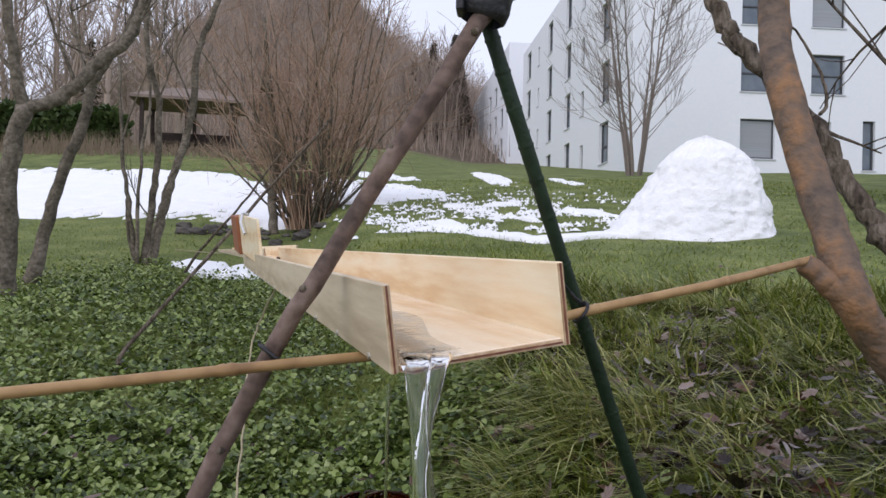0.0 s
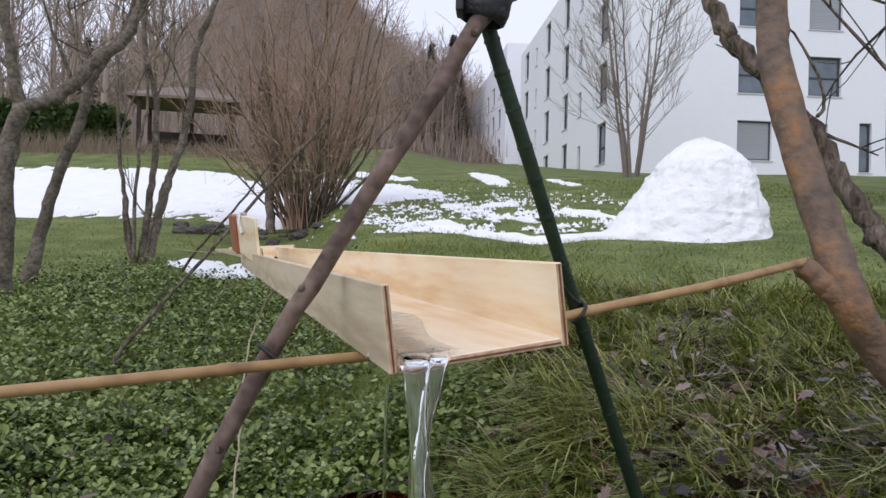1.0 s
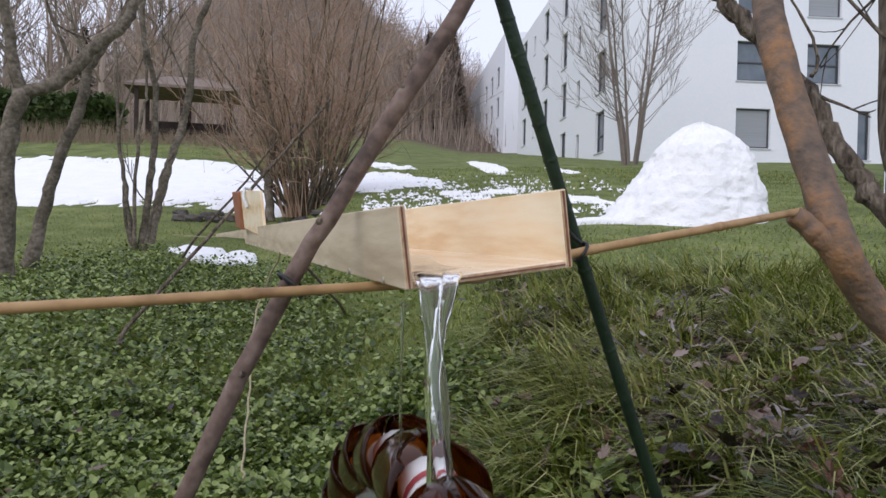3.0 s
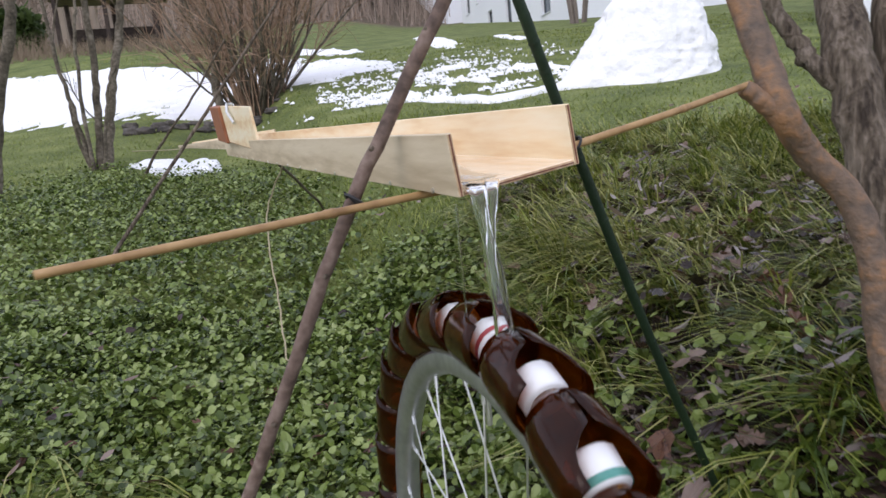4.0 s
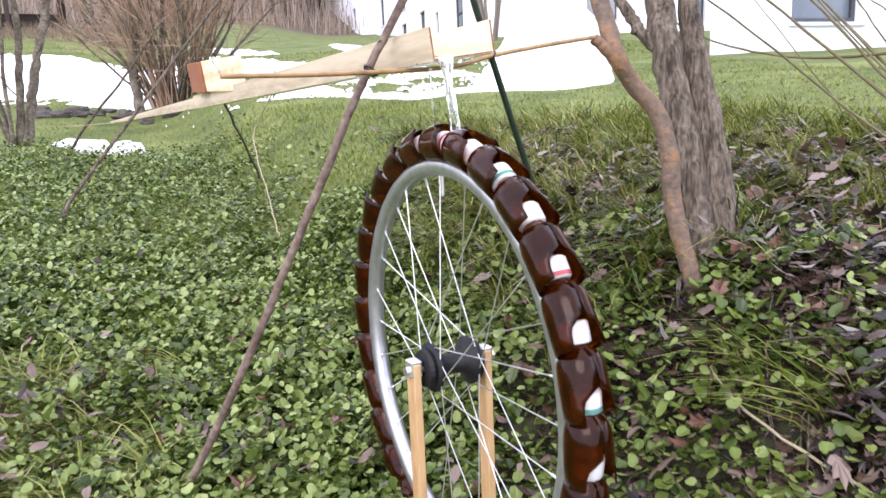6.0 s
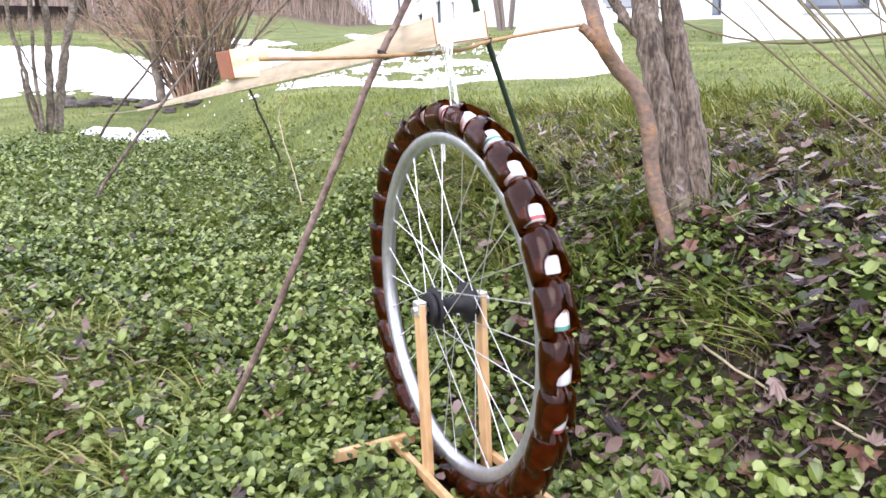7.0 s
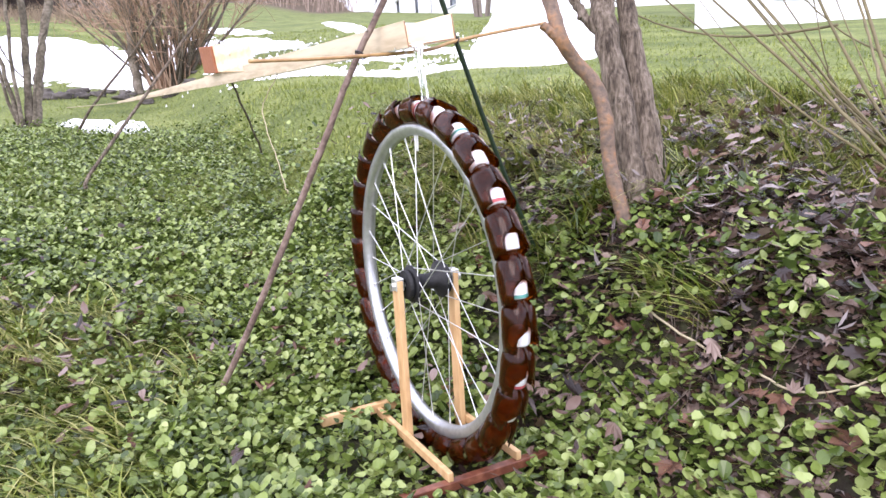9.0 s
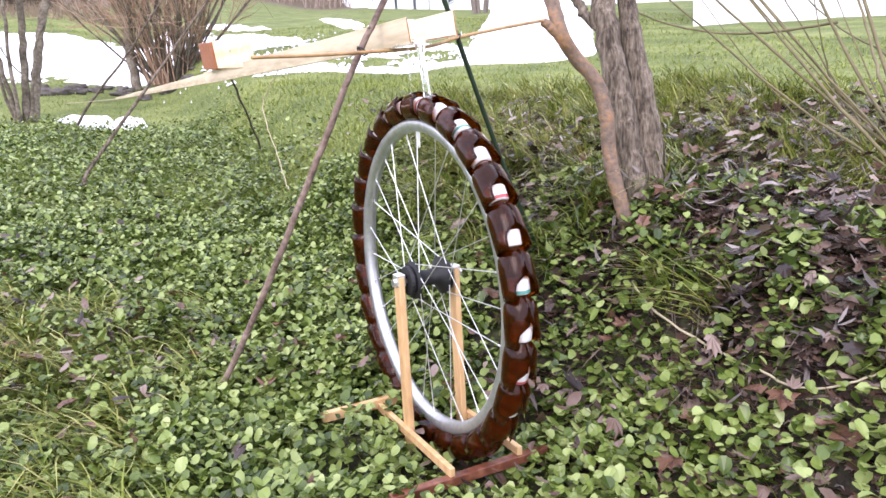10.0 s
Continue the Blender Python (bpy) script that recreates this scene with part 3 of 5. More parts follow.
def ditch_tree():
    """The tree on the bank: a grey double trunk and a leaning orange-barked stem with a sawn stub."""
    t = thing("bank_tree", "grey-barked small tree with a leaning orange-barked stem and sawn stub", "tree")
    limb(t, "stem", [(0.562, 0.235, 0.31), (0.5515, 0.240, 0.372), (0.531, 0.276, 0.50), (0.527, 0.291, 0.605), (0.509, 0.311, 0.6855), (0.463, 0.319, 0.741), (0.427, 0.303, 0.791), (0.417, 0.326, 0.851), (0.407, 0.354, 0.917), (0.392, 0.397, 1.030), (0.398, 0.431, 1.115), (0.40, 0.47, 1.36)], 0.0175, 0.0165, M_BARKO, 1, 18, 6, 0.0008, 0.04, 0.4)
    limb(t, "stub", [(0.448, 0.315, 0.763), (0.416, 0.304, 0.797), (0.398, 0.305, 0.812), (0.383, 0.306, 0.825)], 0.0150, 0.0090, M_BARKO, 2, 12, 6, 0.001, 0.08)
    limb(t, "trunk", [(0.628, 0.335, 0.32), (0.624, 0.345, 0.40), (0.616, 0.36, 0.47), (0.603, 0.385, 0.604), (0.588, 0.415, 0.739), (0.579, 0.449, 0.855), (0.586, 0.490, 0.963), (0.60, 0.53, 1.25), (0.62, 0.58, 1.6)], 0.036, 0.026, M_BARKG, 3, 24, 6, 0.003, 0.05, 0.35)
    limb(t, "trunk", [(0.692, 0.368, 0.33), (0.687, 0.3705, 0.385), (0.677, 0.389, 0.504), (0.662, 0.414, 0.666), (0.648, 0.444, 0.808), (0.647, 0.474, 0.939), (0.67, 0.51, 1.15), (0.72, 0.56, 1.6)], 0.047, 0.010, M_BARKG, 4, 22, 6, 0.003, 0.05, 0.35)
    limb(t, "branch", [(0.59, 0.43, 0.79), (0.5354, 0.45, 0.8474), (0.5216, 0.46, 0.873), (0.4986, 0.48, 0.926), (0.474, 0.50, 0.983), (0.4054, 0.54, 1.086), (0.387, 0.55, 1.121), (0.37, 0.57, 1.172), (0.34, 0.61, 1.30)], 0.013, 0.010, M_BARKG, 5, 12, 6, 0.003, 0.08)
    limb(t, "branch", [(0.70, 0.50, 1.05), (0.66, 0.56, 1.13), (0.63, 0.60, 1.20), (0.60, 0.66, 1.30), (0.56, 0.70, 1.38)], 0.012, 0.006, M_BARKG, 6, 10, 6, 0.004, 0.1)
    limb(t, "branch", [(0.69, 0.47, 0.93), (0.66, 0.45, 0.99), (0.63, 0.45, 1.03), (0.615, 0.46, 1.06), (0.625, 0.47, 1.12), (0.62, 0.48, 1.2)], 0.010, 0.007, M_BARKG, 7, 10, 6, 0.004, 0.1)
    limb(t, "shoot", [(0.445, 0.42, 0.985), (0.452, 0.42, 1.0), (0.450, 0.43, 1.03), (0.43, 0.44, 1.075), (0.41, 0.44, 1.10)], 0.0022, 0.0012, M_BARKG, 8, 7, 5, 0.001, 0.1)
    twigs = Shape()
    rs = random.Random(5)
    for k in range(9):
        branch_out(twigs, (0.66 - 0.011 * k, 0.56 + 0.015 * k, 1.13 + 0.026 * k), (rs.uniform(-1, 0.3), rs.uniform(-0.3, 0.4), rs.uniform(-0.5, 0.5)), rs.uniform(0.12, 0.3), 0.0028, 1, rs, 0.4, 3, 4, 0.0, 0.2, 0.0008)
    for p, d, ln in (((0.475, 0.495, 0.985), (0.25, 0.1, -0.1), 0.10), ((0.43, 0.53, 1.06), (-0.2, 0.0, 0.1), 0.05), ((0.60, 0.47, 1.0), (-0.4, 0.2, 0.5), 0.3)):
        branch_out(twigs, p, d, ln, 0.003, 1, rs, 0.4, 2)
    part("crown", twigs, M_BARKG, t)


def left_tree():
    t = thing("garden_tree", "gnarled bare tree with a heavy bent limb over ivy", "tree")
    limb(t, "trunk", [(-2.93, 3.72, 0.42), (-2.92, 3.74, 0.9), (-2.93, 3.75, 1.3), (-2.86, 3.78, 1.68)], 0.066, 0.048, M_BARKL, 11, 16, 6, 0.008, 0.08, 0.4)
    limb(t, "limb", [(-2.86, 3.78, 1.66), (-2.74, 3.86, 1.72), (-2.62, 3.93, 1.84), (-2.50, 4.01, 2.03), (-2.38, 4.08, 2.16), (-2.33, 4.11, 2.28), (-2.28, 4.14, 2.48), (-2.2, 4.2, 2.8)], 0.044, 0.030, M_BARKL, 12, 12, 6, 0.008, 0.08)
    limb(t, "limb", [(-2.86, 3.78, 1.66), (-2.90, 3.75, 1.9), (-2.95, 3.74, 2.2), (-2.98, 3.72, 2.6)], 0.038, 0.026, M_BARKL, 13, 12, 6, 0.008, 0.08)
    limb(t, "stem", [(-3.18, 4.30, 0.48), (-3.08, 4.36, 0.95), (-3.03, 4.39, 1.25), (-2.90, 4.47, 1.70), (-2.87, 4.50, 1.95), (-2.80, 4.53, 2.12), (-2.69, 4.6, 2.34), (-2.6, 4.68, 2.7)], 0.045, 0.028, M_BARKL, 14, 12, 6, 0.008, 0.08, 0.3)
    twigs = Shape()
    rs = random.Random(12)
    for p, d, ln in (((-2.38, 4.08, 2.16), (0.3, 0.1, 0.5), 0.6), ((-2.62, 3.93, 1.84), (-0.2, 0, 0.9), 0.7), ((-2.86, 4.5, 1.95), (-0.3, 0, 0.8), 0.7), ((-2.93, 3.75, 1.9), (-0.5, 0, 0.6), 0.6), ((-2.75, 4.56, 2.2), (0.3, 0.1, 0.7), 0.6)):
        branch_out(twigs, p, d, ln, 0.014, 2, rs, 0.45, 4, minr=0.003)
    part("crown", twigs, M_BARKL, t)


def stem_cluster():
    t = thing("coppiced_shrub", "cluster of slender bare stems growing from one stool", "shrub")
    for k, (pts, r) in enumerate((
            ([(-2.95, 5.59, 0.62), (-2.90, 5.62, 0.95), (-2.82, 5.66, 1.36), (-2.72, 5.70, 1.75), (-2.66, 5.73, 2.07), (-2.63, 5.75, 2.58), (-2.48, 5.81, 3.06), (-2.40, 5.85, 3.6)], 0.052),
            ([(-3.0, 5.57, 0.62), (-2.96, 5.59, 1.1), (-2.92, 5.60, 1.5), (-2.92, 5.61, 2.1), (-3.0, 5.57, 2.48), (-3.02, 5.56, 3.0)], 0.045),
            ([(-3.05, 5.54, 0.62), (-3.10, 5.51, 1.1), (-3.17, 5.47, 1.72), (-3.20, 5.45, 2.45)], 0.028),
            ([(-3.02, 5.5, 0.62), (-3.03, 5.5, 1.2), (-2.98, 5.5, 1.8), (-2.93, 5.5, 2.05), (-2.97, 5.5, 2.4)], 0.022),
            ([(-2.95, 5.5, 0.62), (-2.84, 5.5, 1.1), (-2.78, 5.5, 1.35), (-2.70, 5.52, 1.5)], 0.02),
            ([(-3.08, 5.6, 0.62), (-3.16, 5.6, 0.9), (-3.18, 5.6, 1.25)], 0.024))):
        limb(t, "stem", pts, r * 0.8, r * 0.45, M_BARKL, 30 + k, 10, 6, 0.008, 0.08, 0.3)
    twigs = Shape()
    rs = random.Random(7)
    for p, d, ln in (((-2.66, 5.73, 2.07), (-0.3, 0, 0.8), 0.9), ((-2.92, 5.6, 2.1), (0.4, 0, 0.8), 0.8), ((-3.17, 5.47, 1.72), (0.2, 0, 0.9), 0.9), ((-2.9, 5.6, 1.0), (-0.5, 0, 0.5), 0.4)):
        branch_out(twigs, p, d, ln, 0.010, 2, rs, 0.5, 3, minr=0.003)
    part("crown", twigs, M_BARKL, t)


def big_bush():
    t = thing("bare_bush", "large leafless reddish-brown bush with many upright stems", "bush")
    rs = random.Random(21)
    cx, cy = -2.55, 9.3
    z = gz(cx, cy)
    sh, tw = Shape(), Shape()
    for k in range(60):
        a, r = rs.uniform(0, 2 * math.pi), 0.27 * math.sqrt(rs.random())
        p = Vector((cx + r * math.cos(a), cy + r * math.sin(a), z - 0.03))
        lean = rs.uniform(0.05, 0.95)
        d = Vector((math.cos(a) * lean, math.sin(a) * lean, 1)).normalized()
        ln = rs.uniform(1.8, 4.4) * (1 - 0.25 * lean)
        pts, q, v = [p], p.copy(), d.copy()
        for i in range(9):
            v = (v + Vector((rs.uniform(-0.2, 0.2), rs.uniform(-0.2, 0.2), 0.03))).normalized()
            q = q + v * ln / 9
            pts.append(q.copy())
        rr = rs.uniform(0.012, 0.027)
        part("stem", Shape().tube(pts, [rr * (1 - 0.75 * i / 9) for i in range(10)], 5, False), M_BARKL, t)
        for c in range(8):
            f = rs.uniform(0.15, 1.0)
            i = min(int(f * 9), 8)
            w = (v + Vector((rs.gauss(0, 0.45), rs.gauss(0, 0.45), rs.gauss(0.1, 0.3)))).normalized()
            branch_out(tw, pts[i].lerp(pts[i + 1], f * 9 - i), w, rs.uniform(0.4, 1.15), 0.0075, 1, rs, 0.5, 5, 3, 0.12, 0.26, 0.0026)
    part("crown", tw, M_TWIG, t, "haze of fine reddish twigs")
    st = Shape()
    for k in range(160):
        a, r = rs.uniform(0, 2 * math.pi), 0.33 * math.sqrt(rs.random())
        x, y = cx + r * math.cos(a), cy + r * math.sin(a)
        st.tube([(x, y, z - 0.05), (x + 0.15 * math.cos(a) + rs.uniform(-0.1, 0.1), y + 0.15 * math.sin(a), z + rs.uniform(0.3, 0.8))], [0.012, 0.004], 4, False)
    part("stool", st, M_TWIG, t, "dense dark base of old stems")
    limb(t, "stem", [(-2.95, 9.0, 0.98), (-3.0, 9.02, 1.5), (-2.98, 9.05, 2.2), (-3.1, 9.1, 3.0), (-3.2, 9.1, 4.0)], 0.07, 0.03, M_BARKL, 4, 9, 5, 0.01, 0.08)


def bare_tree_mesh(name, seed, height, stems, kids, spread, r0, minr, mat, depth=3, up=0.45):
    sh = Shape()
    rs = random.Random(seed)
    for k in range(stems):
        a = rs.uniform(0, 6.28)
        lean = 0.0 if stems == 1 else rs.uniform(0.05, 0.30)
        p = Vector((0.22 * math.cos(a) * (stems > 1), 0.22 * math.sin(a) * (stems > 1), -0.1))
        v = Vector((math.cos(a) * lean, math.sin(a) * lean, 1)).normalized()
        pts, q = [p], p.copy()
        h = height * rs.uniform(0.8, 1.0)
        for i in range(10):
            v = (v + Vector((rs.uniform(-0.05, 0.05), rs.uniform(-0.05, 0.05), 0.01))).normalized()
            q = q + v * h / 10
            pts.append(q.copy())
        sh.tube(pts, [r0 * (1 - 0.88 * i / 10) for i in range(11)], 6, False)
        for c in range(kids):
            f = rs.uniform(0.22, 1.0)
            i = min(int(f * 10), 9)
            b = rs.uniform(0, 6.28)
            w = Vector((math.cos(b), math.sin(b), rs.uniform(0.4, 1.3))).normalized()
            branch_out(sh, pts[i].lerp(pts[i + 1], f * 10 - i), w, height * rs.uniform(0.14, 0.34) * (1.25 - f * 0.7), r0 * 0.3 * (1.2 - f), depth - 1, rs, spread, 4, 3, up, 0.12, minr)
    me = sh.mesh(name)
    me.materials.append(mat)
    return me


def far_trees():
    t = thing("lawn_tree", "bare multi-stemmed young tree before the white building", "tree", m=Matrix.Translation((4.4, 23.0, gz(4.4, 23.0) - 0.05)))
    rs = random.Random(41)
    crown = Shape()
    for k in range(7):
        a = 2 * math.pi * k / 7 + rs.uniform(-0.3, 0.3)
        lean = rs.uniform(0.04, 0.24)
        q, v, pts = Vector((0.2 * math.cos(a), 0.2 * math.sin(a), -0.1)), Vector((math.cos(a) * lean, math.sin(a) * lean, 1)).normalized(), []
        ln = rs.uniform(6.0, 7.8)
        for i in range(12):
            pts.append(q.copy())
            v = (v + Vector((rs.uniform(-0.05, 0.05), rs.uniform(-0.05, 0.05), 0.01))).normalized()
            q = q + v * ln / 11
        part("trunk", Shape().tube(pts, [0.058 * (1 - 0.85 * i / 11) for i in range(12)], 7, False), M_BIRCH, t, smooth=True)
        for c in range(17):
            f = rs.uniform(0.2, 1.0)
            i = min(int(f * 11), 10)
            b = a + rs.uniform(-1.5, 1.5)
            w = Vector((math.cos(b), math.sin(b), rs.uniform(0.5, 1.2))).normalized()
            branch_out(crown, pts[i].lerp(pts[i + 1], f * 11 - i), w, rs.uniform(0.9, 2.3) * (1.2 - 0.6 * f), 0.017, 2, rs, 0.34, 3, 3, 0.3, 0.12, 0.0055)
    part("crown", crown, M_BIRCH, t)
    kinds = [bare_tree_mesh("wood_tree", 50 + k, 13.0, 1, 25, 0.4, 0.17, 0.022, M_WOOD_FAR, 2, 0.4) for k in range(5)]
    rs = random.Random(77)
    for k in range(200):
        if k < 150:
            x = rs.uniform(-75, 12)
            y = rs.uniform(78, 138)
        else:
            x, y = rs.uniform(-42, -14), rs.uniform(30, 62)
            if x > -0.55 * y + 6:
                x -= 14
        if -12 < x < 40 and y < 66:
            continue
        if x / max(y, 1) > 0.9:
            continue
        s = rs.uniform(0.65, 1.15) * (0.6 if k < 150 else 1.0)
        ob = tagged(new("wood_tree", kinds[k % 5]), "tall bare grey-brown tree of the wooded hillside", "tree", "wood on the hillside")
        ob.matrix_world = Matrix.Translation((x, y, gz(x, y) - 0.2)) @ Matrix.Rotation(rs.uniform(0, 6.28), 4, "Z") @ Matrix.Scale(s, 4)
    for k in range(190):
        x, y = rs.uniform(-62, -6), rs.uniform(84, 126)
        if k >= 120:
            y = rs.uniform(68, 92)
            x = -0.045 * y - 1.0 - rs.random() * 0.11 * y
        elif -0.06 * y < x:
            continue
        ob = tagged(new("wood_tree", kinds[k % 5]), "tall bare grey-brown tree of the wooded hillside", "tree", "wood on the hillside")
        ob.matrix_world = Matrix.Translation((x, y, gz(x, y) - 0.3)) @ Matrix.Rotation(rs.uniform(0, 6.28), 4, "Z") @ Matrix.Scale(rs.uniform(0.45, 0.95), 4)
    # undergrowth and twig haze of the hillside
    sh = Shape()
    for k in range(16000):
        x = rs.uniform(-80, 50)
        y = 62 - 0.3 * x + rs.random() ** 1.3 * 90
        z = gz(x, y)
        h = rs.uniform(1.2, 4.5)
        dx, dy, w = rs.gauss(0, 0.5), rs.gauss(0, 0.5), rs.uniform(0.02, 0.05)
        sh.quads([(x - w, y, z - 0.1), (x + w, y, z - 0.1), (x + dx, y + dy, z + h)], [(0, 1, 2)])
    for k in range(15000):
        x, y = rs.gauss(-36, 17), rs.uniform(84, 134)
        z = gz(x, y)
        h, w, tip = rs.uniform(1.5, 6.5), rs.uniform(0.03, 0.09), rs.gauss(0, 0.9)
        sh.quads([(x - w, y, z - 0.2), (x + w, y, z - 0.2), (x + tip, y, z + h)], [(0, 1, 2)])
        if k % 3 == 0:
            sh.quads([(x, y, z + 0.3 * h), (x + w, y, z + 0.35 * h), (x - 1.4 * tip, y, z + 0.9 * h)], [(0, 1, 2)])
    single("undergrowth", sh, M_WOOD_FAR, "brown leafless undergrowth covering the wooded hillside", "undergrowth", kind="stuff")
    # dark conifers
    con = Shape()
    for k in range(900):
        f = rs.random()
        a = rs.uniform(0, 6.28)
        r = 2.3 * (1 - f) * rs.uniform(0.5, 1)
        z = 0.8 + f * 12
        c = Vector((r * math.cos(a), r * math.sin(a), z - r * 0.3))
        d = Vector((math.cos(a), math.sin(a), -0.3)) * 0.5
        s = Vector((-math.sin(a), math.cos(a), 0)) * 0.22
        con.quads([tuple(c - s), tuple(c + s), tuple(c + d)], [(0, 1, 2)])
    con.tube([(0, 0, -0.2), (0, 0, 12)], [0.2, 0.03], 6)
    me = con.mesh("conifer")
    me.materials.append(M_CONIFER)
    spots = [(-17.2, 50, 0.5), (-27, 44, 0.6)]
    for k in range(7):
        y = rs.uniform(72, 92)
        spots.append((-0.045 * y - 1.0 - rs.random() * 0.085 * y, y, rs.uniform(0.55, 0.95)))
    for x, y, s in spots:
        ob = thing("conifer", "dark green conifer among bare trees", "tree", "conifers on the hillside")
        ob.matrix_world = Matrix.Translation((x, y, gz(x, y) - 0.2)) @ Matrix.Scale(s, 4)
        part("crown", me, M_CONIFER, ob)


def leafy_hedge():
    sh = Shape()
    rs = random.Random(8)
    for k in range(9000):
        x, y, z = rs.uniform(-1, 1), rs.uniform(-1, 1), rs.uniform(0, 1)
        ax = rs.randrange(3)
        if ax == 0:
            x = math.copysign(1, x)
        elif ax == 1:
            y = -1
        else:
            z = 1
        c = Vector((x * 2.9, y * 0.8, z * 1.2 + 0.1)) + Vector([rs.gauss(0, 0.06) for _ in range(3)])
        d = Vector([rs.gauss(0, 0.1) for _ in range(3)])
        e = Vector([rs.gauss(0, 0.1) for _ in range(3)])
        sh.quads([tuple(c), tuple(c + d), tuple(c + d + e), tuple(c + e)], [(0, 1, 2, 3)])
    sh.box((-2.8, -0.72, -0.3), (2.8, 0.72, 1.22))
    x, y = -16.1, 22.5
    t = thing("hedge", "clipped dark evergreen hedge", "hedge", m=Matrix.Translation((x, y, gz(x, y))) @ Matrix.Rotation(0.25, 4, "Z"))
    part("foliage", sh, M_HEDGE, t)


def pavilion():
    x, y = -10.2, 22.6
    z = gz(x, y)
    t = thing("garden_pavilion", "open timber garden shelter with a low brown roof", "shelter", m=Matrix.Translation((x - 0.15, y, z)) @ Matrix.Rotation(0.3, 4, "Z") @ Matrix.Scale(0.86, 4))
    roof = Shape().quads([(-2.0, -1.4, 1.85), (2.0, -1.4, 1.85), (2.0, 1.4, 1.85), (-2.0, 1.4, 1.85), (-0.7, 0, 2.45), (0.7, 0, 2.45),
                          (-2.0, -1.4, 1.75), (2.0, -1.4, 1.75), (2.0, 1.4, 1.75), (-2.0, 1.4, 1.75)],
                         [(0, 1, 5, 4), (1, 2, 5), (2, 3, 4, 5), (3, 0, 4), (0, 1, 7, 6), (1, 2, 8, 7), (2, 3, 9, 8), (3, 0, 6, 9), (6, 7, 8, 9)])
    part("roof", roof, M_ROOF, t)
    for px in (-1.6, 0.0, 1.6):
        for py in (-1.1, 1.1):
            part("post", Shape().box((px - 0.07, py - 0.07, -0.2), (px + 0.07, py + 0.07, 1.78), None, 0.01), M_SHED, t)
    part("back_wall", Shape().box((-1.6, 1.03, 0.0), (1.6, 1.09, 0.85), None, 0.01), M_SHED, t)
    part("bench", Shape().box((-1.2, 0.4, 0.35), (1.2, 0.8, 0.45), None, 0.01), M_SHED, t)
    sh = Shape()
    rs = random.Random(4)
    for k in range(2600):
        x, y = rs.uniform(-19, -6.2), rs.uniform(18.5, 21.5)
        z = gz(x, y)
        h = rs.uniform(0.15, 0.55) * (1.4 if x < -11 else 0.8)
        sh.quads([(x - 0.012, y, z), (x + 0.012, y, z), (x + rs.gauss(0, 0.15), y + rs.gauss(0, 0.1), z + h)], [(0, 1, 2)])
    single("garden_bed", sh, M_DRY, "dry brown plant stems in the far garden beds", "garden bed", kind="stuff")


def bank_shoots():
    """Young bare shoots that lean out over the bank."""
    t = thing("bank_shrub", "young bare shrub with long slanting shoots on the leafy bank", "shrub")
    base = Vector((1.24, 0.06, 0.36))
    for k, (tip, r) in enumerate((((0.845, 0.67, 0.911), 0.0045), ((0.953, 0.618, 0.905), 0.0055), ((1.092, 0.656, 0.92), 0.005), ((1.02, 0.60, 0.93), 0.003), ((1.15, 0.50, 0.95), 0.006), ((1.28, 0.50, 0.98), 0.007))):
        tip = Vector(tip)
        b = base + Vector((0.03 * math.sin(k * 2.3), 0.03 * math.cos(k * 1.7), 0))
        mid = b.lerp(tip, 0.5) + Vector((0.015 * math.sin(k), 0.0, -0.02))
        end = tip + (tip - b) * 0.25
        limb(t, "shoot", [b - Vector((0, 0, 0.1)), b, mid, tip, end], r, r * 0.4, M_SHOOT, 60 + k, 7, 5, 0.002, 0.1)
    limb(t, "shoot", [(1.18, 0.40, 0.80), (1.102, 0.534, 0.794), (1.0, 0.62, 0.80), (0.894, 0.703, 0.833), (0.81, 0.77, 0.88), (0.735, 0.823, 0.945)], 0.004, 0.002, M_SHOOT, 70, 7, 5, 0.001, 0.1)
    limb(t, "shoot", [(1.2, 0.1, 0.4), (1.17, 0.25, 0.65), (1.13, 0.4, 0.95)], 0.0025, 0.0015, M_SHOOT, 71, 6, 5, 0.002, 0.1)
    for k, (b, tip, r) in enumerate((
            ((1.131, 0.12, 0.469), (1.053, 0.62, 0.904), 0.005),
            ((1.16, 0.16, 0.503), (1.113, 0.66, 0.908), 0.0035),
            ((1.273, 0.3, 0.68), (1.208, 0.6, 0.896), 0.003),
            ((1.136, 0.15, 0.605), (1.264, 0.45, 0.873), 0.0048),
            ((1.203, 0.42, 0.624), (1.11, 0.4, 0.871), 0.0022),
            ((1.255, 0.45, 0.6), (1.162, 0.62, 0.9), 0.003),
            ((1.112, 0.45, 0.57), (0.952, 0.7, 0.919), 0.002),
    )):
        b, tip = Vector(b), Vector(tip)
        foot = Vector((b.x + 0.10, b.y - 0.06, gz(b.x + 0.10, b.y - 0.06) - 0.02))
        limb(t, "shoot", [foot, b, b.lerp(tip, 0.5) + Vector((0.01 * math.sin(3 * k), 0, -0.008)), tip, tip + (tip - b) * 0.3], r, r * 0.5, M_SHOOT, 80 + k, 7, 5, 0.002, 0.1)
    v = thing("trailing_stem", "thin bare trailing stem lying over the ivy", "twig")
    pts = [(0.50, 0.06, 0), (0.507, -0.009, 0), (0.550, -0.162, 0), (0.582, -0.258, 0), (0.616, -0.346, 0), (0.66, -0.40, 0), (0.70, -0.43, 0)]
    limb(v, "stem", [(x, y, gz(x, y) + 0.045) for x, y, z in pts], 0.0026, 0.0018, M_CORD, 72, 6, 5, 0.002, 0.1)


